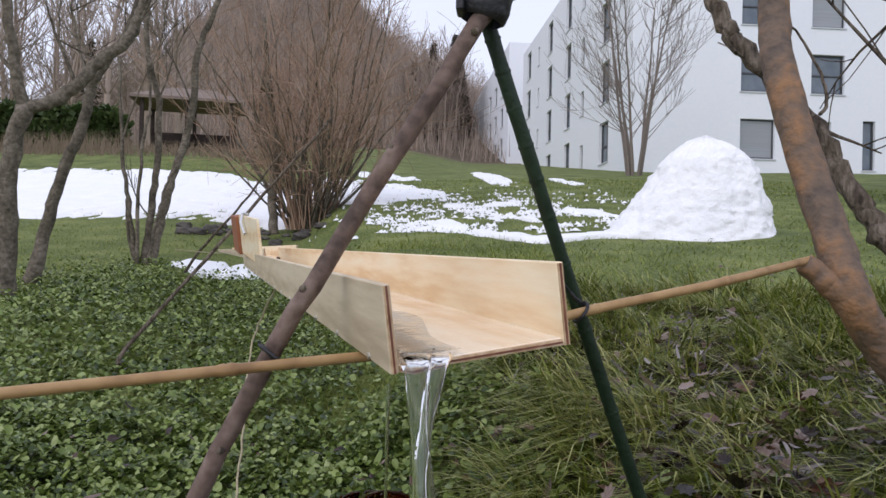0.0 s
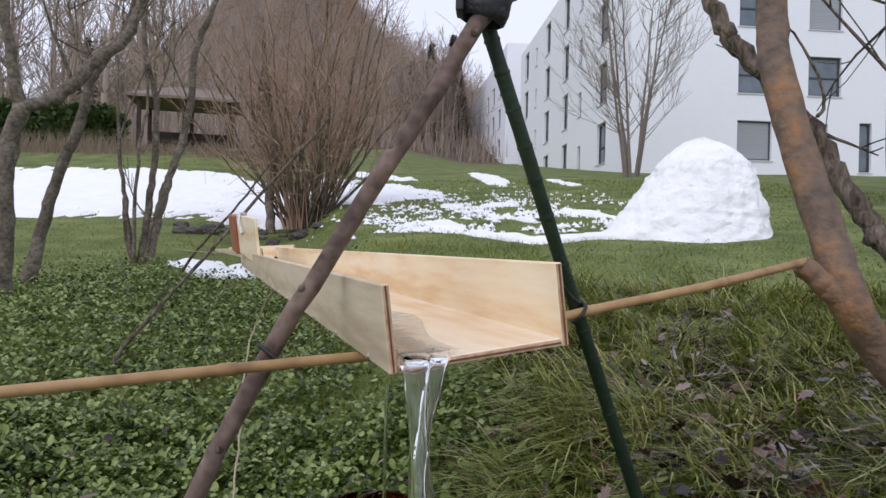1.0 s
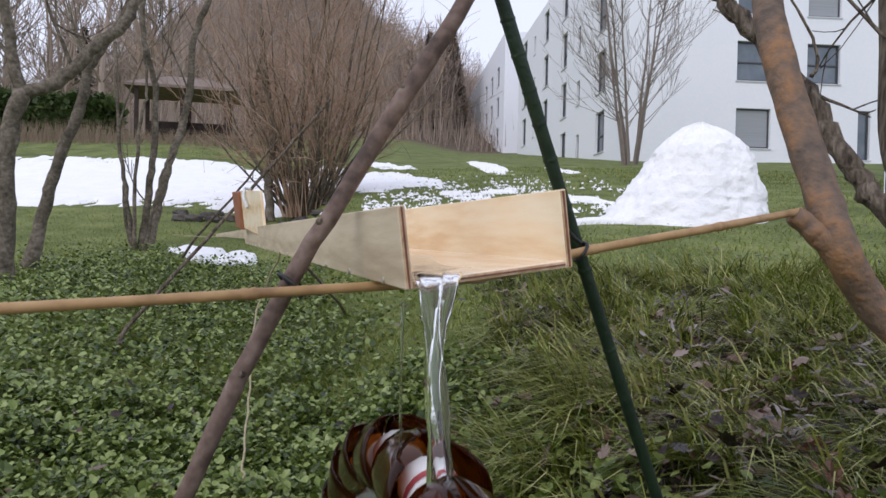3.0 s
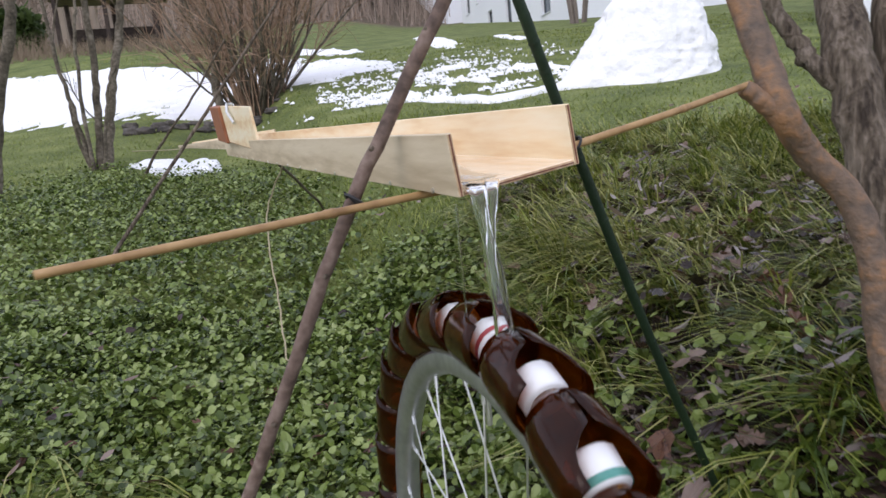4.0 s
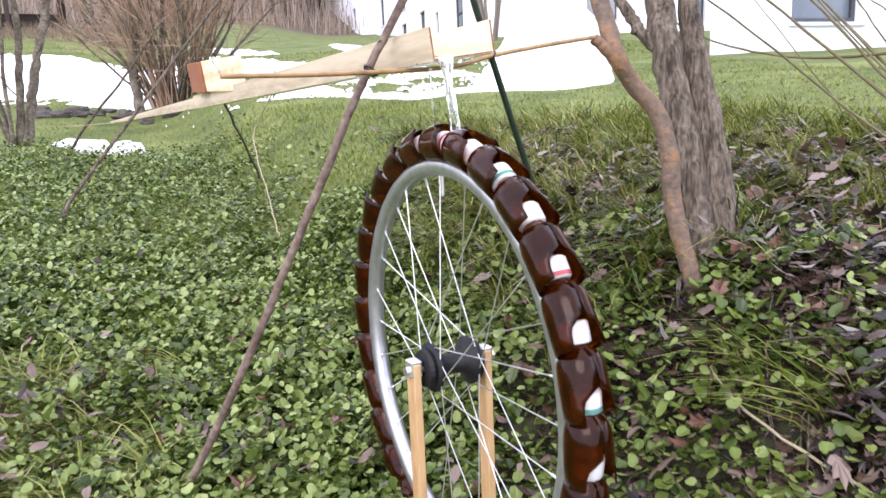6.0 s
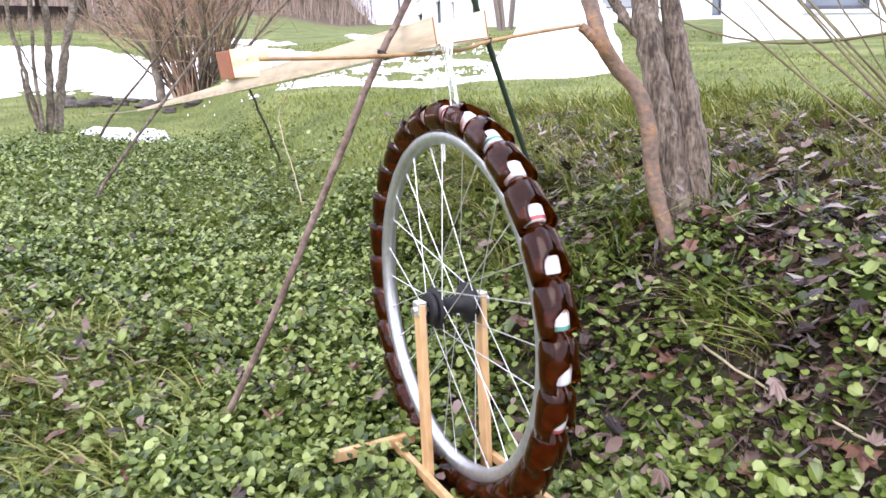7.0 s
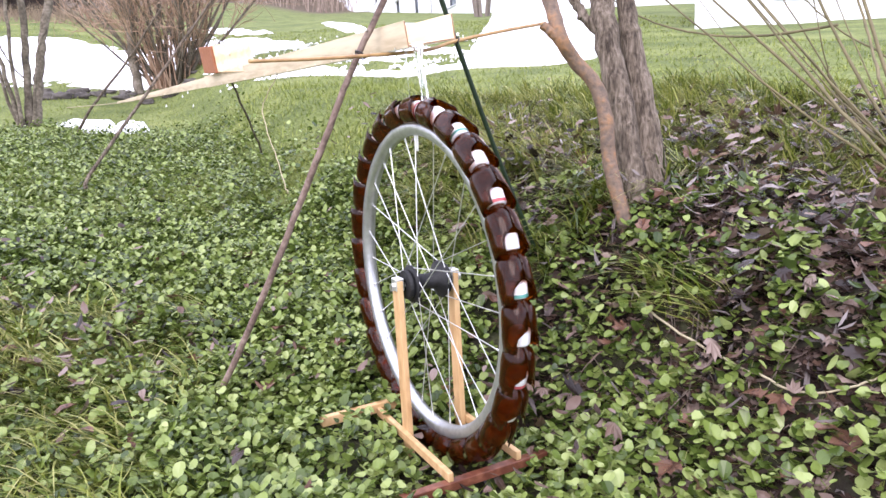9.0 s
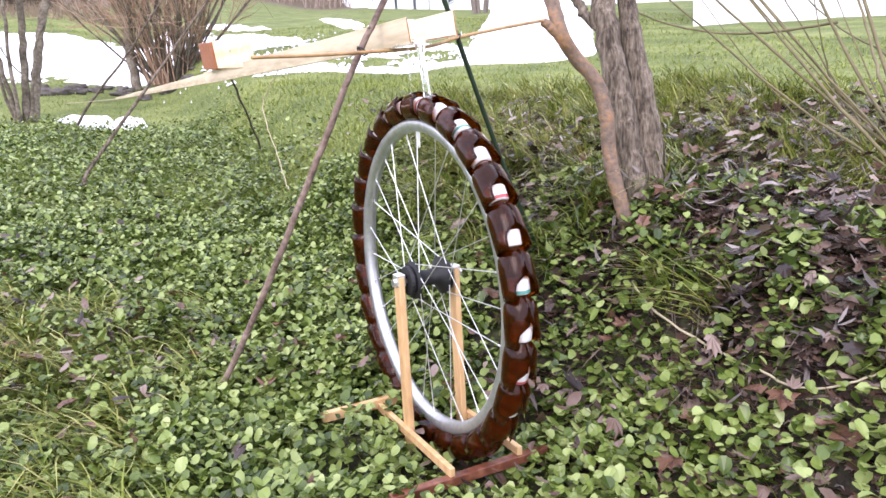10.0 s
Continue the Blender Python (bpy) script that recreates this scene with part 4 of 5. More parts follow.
ditch_tree()
left_tree()
stem_cluster()
big_bush()
bank_shoots()
leafy_hedge()
pavilion()
far_trees()

# ---------------------------------------------------------------- water wheel
YAW = 20.5
HUB = Vector((0.056, 0.012, 0.319))
RIM_R, OUT_R, BOTTLES = 0.306, 0.36, 28


def bottle_body():
    """A cut-open amber bottle lying along x: cut mouth at x = 0, shoulder and neck towards +x, long opening on the outer side (+z)."""
    sh = Shape()
    n = 18
    prof = [(-0.007, 0.0292, 47), (0.008, 0.0292, 44), (0.016, 0.0290, 38), (0.023, 0.0288, 22), (0.029, 0.0286, 5), (0.046, 0.0280, 2), (0.058, 0.0262, 2), (0.066, 0.0215, 2), (0.071, 0.0155, 2), (0.075, 0.0135, 2)]
    for wall in (0.0, 0.0016):
        for x, r, gap in prof:
            for j in range(n + 1):
                a = radians(gap + (360 - 2 * gap) * j / n)
                sh.v.append((x, (r - wall) * math.sin(a), (r - wall) * math.cos(a)))
    k, w = len(prof), n + 1
    for i in range(k - 1):
        for j in range(n):
            a = i * w + j
            sh.f.append((a, a + 1, a + w + 1, a + w))
            b = a + k * w
            sh.f.append((b, b + w, b + w + 1, b + 1))
        for j in (0, n):
            a = i * w + j
            sh.f.append((a, a + w, a + w + k * w, a + k * w))
    for j in range(n):
        sh.f.append((j, j + 1, j + 1 + k * w, j + k * w))
    return sh


def water_wheel():
    wheel = thing("water_wheel", "bicycle wheel ringed with cut amber bottles as a water wheel", "water wheel", m=Matrix.Translation(HUB) @ Matrix.Rotation(radians(YAW), 4, "Z"))
    # the axle lies along local x; the wheel's plane is local y z
    turn = Matrix.Rotation(radians(90), 4, "Y")
    rim = Shape().lathe([(RIM_R, -0.0135), (RIM_R + 0.003, -0.012), (RIM_R - 0.006, -0.008), (RIM_R - 0.006, 0.008), (RIM_R + 0.003, 0.012), (RIM_R, 0.0135), (RIM_R - 0.012, 0.0135), (RIM_R - 0.018, 0.009), (RIM_R - 0.021, 0.0), (RIM_R - 0.018, -0.009), (RIM_R - 0.012, -0.0135)], 96, turn, True)
    part("rim", rim, M_RIM, wheel, "bare aluminium bicycle rim", True)
    hub = Shape().lathe([(0.006, -0.034), (0.037, -0.034), (0.038, -0.031), (0.037, -0.028), (0.018, -0.019), (0.015, 0.0), (0.018, 0.019), (0.037, 0.028), (0.038, 0.031), (0.037, 0.034), (0.006, 0.034)], 24, turn)
    part("hub", hub, M_BLACK, wheel, "black flanged hub", True)
    cog = Shape().lathe([(0.008, 0.035), (0.030, 0.035), (0.032, 0.038), (0.032, 0.042), (0.022, 0.046), (0.008, 0.046)], 22, turn)
    part("sprocket", cog, M_BLACK, wheel, "black freewheel body")
    drum = Shape().lathe([(0.010, -0.048), (0.028, -0.046), (0.030, -0.040), (0.028, -0.0345), (0.010, -0.0345)], 22, turn)
    part("brake_drum", drum, M_BLACK, wheel)
    part("axle", Shape().tube([(-0.075, 0, 0), (0.075, 0, 0)], 0.0045, 10), M_STEEL, wheel)
    for x in (-0.071, 0.071):
        part("axle_nut", Shape().tube([(x - 0.004, 0, 0), (x + 0.004, 0, 0)], 0.0085, 6), M_STEEL, wheel)
    for k in range(28):
        side = -1 if k % 2 else 1
        a = 2 * math.pi * k / 28
        b = a + (1 if (k // 2) % 2 else -1) * radians(62)
        p = Vector((side * 0.0315, 0.035 * math.cos(b), 0.035 * math.sin(b)))
        q = Vector((side * 0.003, (RIM_R - 0.019) * math.cos(a), (RIM_R - 0.019) * math.sin(a)))
        sp = part("spoke", Shape().tube([p, q], 0.0010, 5), M_STEEL, wheel)
        part("nipple", Shape().tube([q.lerp(p, 0.045), q], 0.002, 6), M_STEEL, sp)
    part("valve", Shape().tube([(0, 0, RIM_R - 0.019), (0, 0, RIM_R - 0.05)], [0.003, 0.0025], 8), M_STEEL, wheel)
    body = bottle_body().mesh("bottle", True)
    body.materials.append(M_AMBER)
    cap_sh = Shape()
    grip = 24
    for x, r in ((0.076, 0.0), (0.076, 0.0155), (0.078, 0.0170), (0.099, 0.0170), (0.1015, 0.0152), (0.1015, 0.0)):
        for j in range(grip):
            a = 2 * math.pi * j / grip
            rr = r * (1.03 if j % 2 and 0.077 < x < 0.1 else 1.0)
            cap_sh.v.append((x, rr * math.sin(a), rr * math.cos(a)))
    for i in range(5):
        for j in range(grip):
            cap_sh.f.append((i * grip + j, i * grip + (j + 1) % grip, (i + 1) * grip + (j + 1) % grip, (i + 1) * grip + j))
    cap = cap_sh.mesh("cap", True)
    cap.materials.append(M_CAP)
    band = Shape().tube([(0.0775, 0, 0), (0.0830, 0, 0)], 0.0178, 20, False)
    bands = [band.mesh("print_band", True), None]
    bands[1] = bands[0].copy()
    bands[0].materials.append(M_PRINT_R)
    bands[1].materials.append(M_PRINT_G)
    strap_sh = Shape().box((0.020, -0.009, -0.0325), (0.034, 0.009, -0.0282), None, 0.001)
    strap = strap_sh.mesh("mount")
    strap.materials.append(M_TAPE)
    centre = OUT_R - 0.0258
    for k in range(BOTTLES):
        a = 2 * math.pi * k / BOTTLES
        # place: tangent along local x of the bottle, outer side +z
        t, o = Vector((0, -math.sin(a), math.cos(a))), Vector((0, math.cos(a), math.sin(a)))
        s = t.cross(o) * -1
        m = Matrix.Identity(4)
        axis = -t
        s = o.cross(axis)
        for i, col in enumerate((axis, s, o)):
            m[0][i], m[1][i], m[2][i] = col
        m.translation = o * centre + t * 0.036
        m = m @ Matrix.Rotation(radians(4), 4, "Y")
        b = part("bottle", body, M_AMBER, wheel)
        b.matrix_basis = m
        part("cap", cap, M_CAP, b, "white ribbed screw cap")
        part("mount", strap, M_TAPE, b)
        if k % 2 == 0:
            part("print_band", bands[(k // 2) % 2], M_PRINT_R, b)
    return wheel


def wheel_stand():
    st = thing("wheel_stand", "small pine batten stand that carries the wheel's axle", "stand", m=Matrix.Translation((HUB.x, HUB.y, 0)) @ Matrix.Rotation(radians(YAW), 4, "Z"))
    for x in (-0.0605, 0.0605):
        part("post", Shape().box((x - 0.0065, -0.014, -0.035), (x + 0.0055, 0.014, 0.331), None, 0.0012), M_BATTEN, st)
        lug = Shape().box((x - 0.009, -0.012, 0.311), (x + 0.009, 0.012, 0.336), None, 0.002)
        part("axle_clip", lug, M_STEEL, st, "metal clip over the axle")
        part("foot_bar", Shape().box((x - 0.0165 if x < 0 else x + 0.0055, -0.205, 0.0045), (x - 0.0055 if x < 0 else x + 0.0165, 0.129, 0.022), None, 0.0012), M_BATTEN, st)
    part("cross_bar", Shape().box((-0.20, 0.130, 0.008), (0.19, 0.145, 0.029), None, 0.0012), M_BATTEN, st)
    part("cross_bar", Shape().box((-0.19, -0.207, -0.013), (0.135, -0.189, 0.004), None, 0.0012), M_REDWOOD, st, "wet red-brown cross bar")


water_wheel()
wheel_stand()

# ---------------------------------------------------------------- flume
E0 = Vector((0.051, -0.011, 0.7686))
AXIS = Vector((-0.961, 2.511, 0.021)).normalized()
SIDE = Vector((0.90, 0.41, 0.13)).normalized()
UP = SIDE.cross(AXIS).normalized()


def frame_of(o, axis, side):
    up = side.cross(axis).normalized()
    m = Matrix.Identity(4)
    for i, col in enumerate((side, axis, up)):
        m[0][i], m[1][i], m[2][i] = col
    m.translation = o
    return m


def board(lo, hi, taper_z=1.0, bevel=0.0006):
    """A board along y; its height at the far end may be cut down."""
    sh = Shape().box(lo, hi, None, bevel)
    y0, y1, z0 = lo[1], hi[1], lo[2]
    sh.v = [(x, y, z0 + (z - z0) * (1 + (taper_z - 1) * (y - y0) / (y1 - y0))) for x, y, z in sh.v]
    return sh


def flume_section(m, length, width, wall, tip, label):
    fl = thing("flume", label, "flume", "flume sections", m=m)
    th = 0.0045
    part("floor", Shape().box((0.0, 0.002, -th), (width, length, 0.0), None, 0.0005), M_PLYWET, fl, "wet plywood floor")
    # The left wall takes the darker plywood, with its shade already in the colour.
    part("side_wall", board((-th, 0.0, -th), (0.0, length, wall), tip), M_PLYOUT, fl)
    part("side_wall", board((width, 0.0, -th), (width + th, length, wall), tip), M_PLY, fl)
    for x0, x1, z0, z1 in ((-th + 0.0006, -0.0006, -th + 0.0006, wall - 0.0006), (width + 0.0006, width + th - 0.0006, -th + 0.0006, wall - 0.0006), (0.0008, width - 0.0008, -th + 0.0006, -0.0006)):
        xm, zm = (x0 + x1) / 2, (z0 + z1) / 2
        slim = x1 - x0 < 0.01
        part("glue_line", Shape().box((xm - 0.0005 if slim else x0, -0.0012, z0 if slim else zm - 0.0005), (xm + 0.0005 if slim else x1, -0.0004, z1 if slim else zm + 0.0005)), M_REDWOOD, fl, "dark inner ply")
        part("end_grain", Shape().box((x0, -0.0006, z0), (x1, 0.0012 if x0 < 0 or x0 >= width else 0.003, z1)), M_PLYEDGE, fl, "dark layered plywood edge")
    for k in range(int(length / 0.11)):
        y = 0.05 + 0.11 * k
        part("screw", Shape().tube([(-th - 0.0012, y, -0.002), (-th + 0.001, y, -0.002)], 0.0022, 8), M_STEEL, fl)
    return fl


FLUME_M = frame_of(E0, AXIS, SIDE)
flume_section(FLUME_M, 1.75, 0.0955, 0.0425, 0.92, "long open plywood flume with a wet floor")
JOIN = E0 + AXIS * 1.73 + SIDE * 0.004 + UP * 0.006
FAR_END = Vector((-1.82, 4.30, 0.80))
flume_section(frame_of(JOIN, (FAR_END - JOIN).normalized(), SIDE), (FAR_END - JOIN).length, 0.088, 0.038, 0.35, "narrow plywood flume section from the stream")

# thin sheet of running water on the floor
film_ = Shape()
rs = random.Random(31)
ny, nx = 60, 8
for j in range(ny + 1):
    for i in range(nx + 1):
        y = 1.7 * (j / ny) ** 1.6 - 0.001
        film_.v.append((0.002 + (0.034 + 0.012 * math.sin(9 * y) - 0.006 * math.sin(31 * y)) * i / nx, y, 0.0035 + 0.0004 * math.sin(i * 1.3 + 22 * y) + 0.0003 * math.sin(i * 0.8 - 41 * y)))
for j in range(ny):
    for i in range(nx):
        a = j * (nx + 1) + i
        film_.f.append((a, a + 1, a + nx + 2, a + nx + 1))
fl_water = thing("running_water", "clear water running along the flume and falling on the wheel", "water", m=FLUME_M)
part("sheet", film_, M_WATER, fl_water, "thin sheet of water on the flume's floor", True)


def falling(points, widths, depths, twist, name, seed):
    sh = Shape()
    n = 14
    rs = random.Random(seed)
    line = bent(points, 8)
    k = len(line)
    for i, p in enumerate(line):
        f = i / (k - 1)
        w = np.interp(f, np.linspace(0, 1, len(widths)), widths)
        d = np.interp(f, np.linspace(0, 1, len(depths)), depths)
        tw = twist * f
        for j in range(n):
            a = 2 * math.pi * j / n
            rip = 1 + 0.22 * math.sin(3 * a + 9 * f + seed) + 0.12 * math.sin(5 * a - 14 * f)
            x, y = w * math.cos(a) * rip, d * math.sin(a) * rip
            sh.v.append((p[0] + x * math.cos(tw) - y * math.sin(tw), p[1] + x * math.sin(tw) + y * math.cos(tw), p[2]))
    for i in range(k - 1):
        for j in range(n):
            a, b = i * n + j, i * n + (j + 1) % n
            sh.f.append((a, b, b + n, a + n))
    ob = part(name, sh, M_WATER, fl_water, "twisting clear stream of falling water", True)
    ob.matrix_parent_inverse = FLUME_M.inverted()
    return ob


falling([(0.057, 0.013, 0.7725), (0.060, -0.004, 0.772), (0.061, -0.014, 0.766), (0.063, -0.026, 0.745), (0.067, -0.036, 0.715), (0.070, -0.044, 0.685), (0.071, -0.048, 0.664)], [0.010, 0.009, 0.0070, 0.0036, 0.0034, 0.0040, 0.0055], [0.0015, 0.002, 0.004, 0.0045, 0.006, 0.006, 0.006], 1.5, "stream", 1)
falling([(0.071, 0.010, 0.7735), (0.072, -0.008, 0.770), (0.068, -0.027, 0.745), (0.066, -0.037, 0.718), (0.069, -0.042, 0.69)], [0.005, 0.005, 0.004, 0.0035, 0.003], [0.002, 0.003, 0.003, 0.003, 0.003], 2.0, "stream", 2)
falling([(0.045, 0.0, 0.757), (0.045, -0.004, 0.72), (0.046, -0.006, 0.67)], [0.0011, 0.0008, 0.0007], [0.0011, 0.0008, 0.0007], 0.0, "drip", 3)


# ---------------------------------------------------------------- frame of poles
def pole(name, pts, r0, r1, mat, label, category, seed, n=12, steps=10, wob=0.0, rw=0.03, extra=None):
    t = thing(name, label, category)
    line = bent(pts, steps, wob, seed)
    part("shaft", Shape().tube(line, taper(len(line), r0, r1, rw, seed), n), mat, t, smooth=True)
    return t, line


stick, stick_line = pole("support_stick", [(-0.455, 0.258, -0.033), (-0.420, 0.238, 0.030), (-0.316, 0.180, 0.216), (-0.213, 0.121, 0.4165), (-0.119, 0.078, 0.605), (-0.051, 0.067, 0.744), (0.016, 0.072, 0.859), (0.080, 0.076, 0.965), (0.104, 0.080, 1.005)], 0.0074, 0.0055, M_STICK, "weathered brown branch used as a leaning support leg", "pole", 3, 14, 8, 0.0008, 0.022)
rs = random.Random(9)
for k in (7, 15, 22, 30, 37, 44, 50, 56):
    p = stick_line[k]
    d = Vector((rs.uniform(-1, 1), rs.uniform(-1, 0), rs.uniform(-0.2, 0.4))).normalized()
    part("knot", Shape().tube([p, p + d * 0.0078, p + d * 0.0092], [0.0034, 0.0026, 0.0012], 8), M_BARKG, stick, smooth=True)
stake, stake_line = pole("garden_stake", [(0.393, 0.366, 0.217), (0.3714, 0.3472, 0.267), (0.2625, 0.2504, 0.521), (0.158, 0.162, 0.798), (0.1146, 0.119, 0.915), (0.086, 0.1006, 0.997), (0.080, 0.094, 1.015)], 0.0054, 0.0052, M_GREEN, "dark green plastic-coated garden stake as a support leg", "stake", 5, 12, 8)
for k in range(3, len(stake_line) - 1, 2):
    p, q = stake_line[k], stake_line[k + 1]
    d = (q - p).normalized()
    part("ring", Shape().tube([p - d * 0.002, p, p + d * 0.002], [0.0052, 0.0060, 0.0052], 10, False), M_GREEN, stake, smooth=True)
cane, cane_line = pole("bamboo_cane", [(-0.225, -0.091, 0.748), (-0.125, -0.015, 0.752), (-0.033, 0.044, 0.757), (0.062, 0.096, 0.763), (0.112, 0.124, 0.7705), (0.162, 0.153, 0.785), (0.273, 0.210, 0.806), (0.379, 0.298, 0.8255), (0.391, 0.306, 0.828)], 0.0033, 0.0038, M_BAMBOO, "thin yellow bamboo cane tied across the legs", "cane", 6, 12, 8)
for k in (14, 27, 41, 49):
    p, q = cane_line[k], cane_line[k + 1]
    d = (q - p).normalized()
    r = 0.0036
    part("node", Shape().tube([p - d * 0.006, p - d * 0.002, p, p + d * 0.002, p + d * 0.006], [r, r * 1.16, r * 1.02, r * 1.2, r], 12, False), M_BAMBOO, cane, smooth=True)


def tie(name, c, axis, r, wraps, mat, label):
    """Turns of cord round a crossing."""
    t = thing(name, label, "tie")
    axis = Vector(axis).normalized()
    s = axis.orthogonal().normalized()
    u = axis.cross(s)
    pts = []
    for k in range(wraps * 12 + 1):
        a = 2 * math.pi * k / 12
        pts.append(Vector(c) + (s * math.cos(a) + u * math.sin(a)) * r + axis * (0.0028 * k / 12 - 0.0014 * wraps))
    part("cord", Shape().tube(pts, 0.0014, 6), mat, t, smooth=True)
    part("tail", Shape().tube([pts[-1], pts[-1] + Vector((-0.008, -0.006, 0.006)), pts[-1] + Vector((-0.016, -0.008, 0.016))], [0.0014, 0.0013, 0.0008], 6), mat, t)
    return t


tie("cord_tie", (-0.0375, 0.058, 0.760), (0.62, 0.3, 0.75), 0.0112, 1, M_TAPE, "black cord binding the cane to the branch")
tie("cord_tie", (0.163, 0.156, 0.785), (0.75, 0.25, -0.55), 0.0082, 1, M_TAPE, "black cord binding the cane to the green stake")
wrap = thing("rubber_wrap", "black rubber wrap binding the tops of the legs", "binding")
part("band", Shape().lathe([(0.0140, -0.012), (0.0165, -0.010), (0.0175, -0.004), (0.0168, 0.004), (0.0176, 0.009), (0.0150, 0.013)], 18, Matrix.Translation((0.0895, 0.085, 0.990)) @ Matrix.Rotation(radians(15), 4, "Y")), M_TAPE, wrap, smooth=True)
part("band", Shape().lathe([(0.0148, 0.006), (0.0182, 0.008), (0.0186, 0.014), (0.0170, 0.022), (0.012, 0.026)], 18, Matrix.Translation((0.0915, 0.085, 0.992)) @ Matrix.Rotation(radians(18), 4, "Y")), M_GREYTAPE, wrap, "grey tape turn", True)
part("tape_end", Shape().box((-0.017, -0.011, -0.012), (-0.012, 0.006, 0.012), Matrix.Translation((0.0885, 0.078, 0.992)), 0.001), M_TAPE, wrap)

# props and fittings of the flume's far half
pole("prop_stick", [(-1.41, 2.345, 0.35), (-1.39, 2.36, 0.41), (-1.10, 2.45, 0.78), (-0.72, 2.55, 1.26), (-0.62, 2.58, 1.39)], 0.010, 0.005, M_BARKG, "slender bare stick leaning across the flume", "stick", 15, 8, 6, 0.003)
pole("prop_stick", [(-2.42, 5.05, 0.56), (-2.2, 4.9, 0.80), (-1.8, 4.7, 1.15), (-1.45, 4.5, 1.50)], 0.013, 0.006, M_BARKG, "slender bare stick leaning across the flume", "stick", 16, 8, 6, 0.004)
pole("prop_stick", [(-0.64, 3.1, gz(-0.64, 3.1) - 0.02), (-0.609, 2.77, 0.498), (-0.547, 1.80, 0.75), (-0.53, 1.6, 0.80)], 0.007, 0.004, M_BARKG, "thin stick propped behind the flume", "stick", 17, 8, 6, 0.003)
blk = thing("sluice_board", "small plywood board hung on the flume's outer wall", "board")
m_panel = frame_of(Vector((-0.349, 0.952, 0.792)), Vector((-0.190, 0.399, 0.026)).normalized(), SIDE)
part("panel", Shape().box((-0.0055, 0.0, 0.0), (0.0, 0.40, 0.092), m_panel, 0.0008), M_PLY, blk)
part("edge", Shape().box((-0.0058, 0.002, -0.0014), (0.0002, 0.398, 0.0), m_panel), M_PLYEDGE, blk, "dark plywood edge")
part("end_block", Shape().box((-0.013, 0.402, -0.004), (0.010, 0.56, 0.09), m_panel, 0.002), M_REDBLK, blk, "red-brown wooden end piece")
clamp = Shape().tube([tuple(m_panel @ Vector(p)) for p in ((-0.012, 0.20, 0.055), (-0.014, 0.25, 0.080), (-0.006, 0.28, 0.097), (0.006, 0.27, 0.095))], 0.0035, 8)
part("clamp", clamp, M_STEEL, blk, "small metal clamp at the top edge")
cord = thing("hanging_twine", "pale twine hanging from the flume to the ivy", "twine")
p0 = E0 + AXIS * 0.85 - SIDE * 0.012
pts = [p0, (-0.325, 0.86, 0.69), (-0.318, 0.79, 0.63), (-0.288, 0.69, 0.55), (-0.259, 0.587, 0.474), (-0.25, 0.57, 0.45)]
part("strand", Shape().tube(bent(pts, 6, 0.002, 3), 0.0016, 6), M_CORD, cord, smooth=True)
far_cord = thing("guy_line", "thin pale line stretched from the flume's far end", "twine")
part("strand", Shape().tube(bent([(-1.2, 3.2, 0.80), (-1.7, 3.9, 0.79), (-2.4, 4.9, 0.80)], 4), 0.003, 5), M_CORD, far_cord)

# stones where the stream comes in


def stone(cx, cy, r, seed):
    sh = Shape()
    n, k = 16, 10
    for i in range(k + 1):
        th = math.pi * i / k
        for j in range(n):
            a = 2 * math.pi * j / n
            d = Vector((math.sin(th) * math.cos(a), math.sin(th) * math.sin(a), math.cos(th)))
            q = r * (1 + 0.55 * noise.noise(d * 1.5 + Vector((seed * 3.1, 0, 0))) + 0.4 * abs(noise.noise(d * 2.8 + Vector((0, seed, 0)))) + 0.12 * noise.noise(d * 8))
            sh.v.append((cx + d.x * q * 1.3, cy + d.y * q, gz(cx, cy) + 0.25 * r + d.z * q * 0.6))
    for i in range(k):
        for j in range(n):
            sh.f.append((i * n + j, i * n + (j + 1) % n, (i + 1) * n + (j + 1) % n, (i + 1) * n + j))
    return single("stone", sh, M_STONE, "dark wet stone at the head of the ditch", "stone", "stones at the ditch head", smooth=True)


rs = random.Random(14)
for k in range(26):
    stone(-3.9 + 0.072 * k + rs.uniform(-0.2, 0.2), 8.55 + 0.35 * math.sin(k) + rs.uniform(-0.45, 0.35), rs.uniform(0.035, 0.10), k)

# ---------------------------------------------------------------- ground cover
R = np.random.RandomState(12)


def scatter(count, x0, x1, y0, y1, weight):
    """Random places in a rectangle, kept by the weight (0 to 1) at each."""
    x, y = R.uniform(x0, x1, count), R.uniform(y0, y1, count)
    k = R.uniform(0, 1, count) < weight(x, y)
    return x[k], y[k]


def blotch(x, y, s, seed):
    """Smooth random patches between 0 and 1."""
    v = 0
    for k in range(4):
        a = seed * 1.7 + k * 2.1
        v = v + np.sin(x * s * math.cos(a) * (1 + 0.4 * k) + y * s * math.sin(a) * (1 + 0.4 * k) + seed * (k + 1))
    return np.clip(0.5 + v / 5.0, 0, 1)


def mesh_of(name, verts, faces, mat, label, category):
    me = bpy.data.meshes.new(name)
    me.from_pydata(verts.reshape(-1, 3).tolist(), [], faces.tolist())
    me.materials.append(mat)
    return tagged(new(name, me), label, category, kind="stuff")


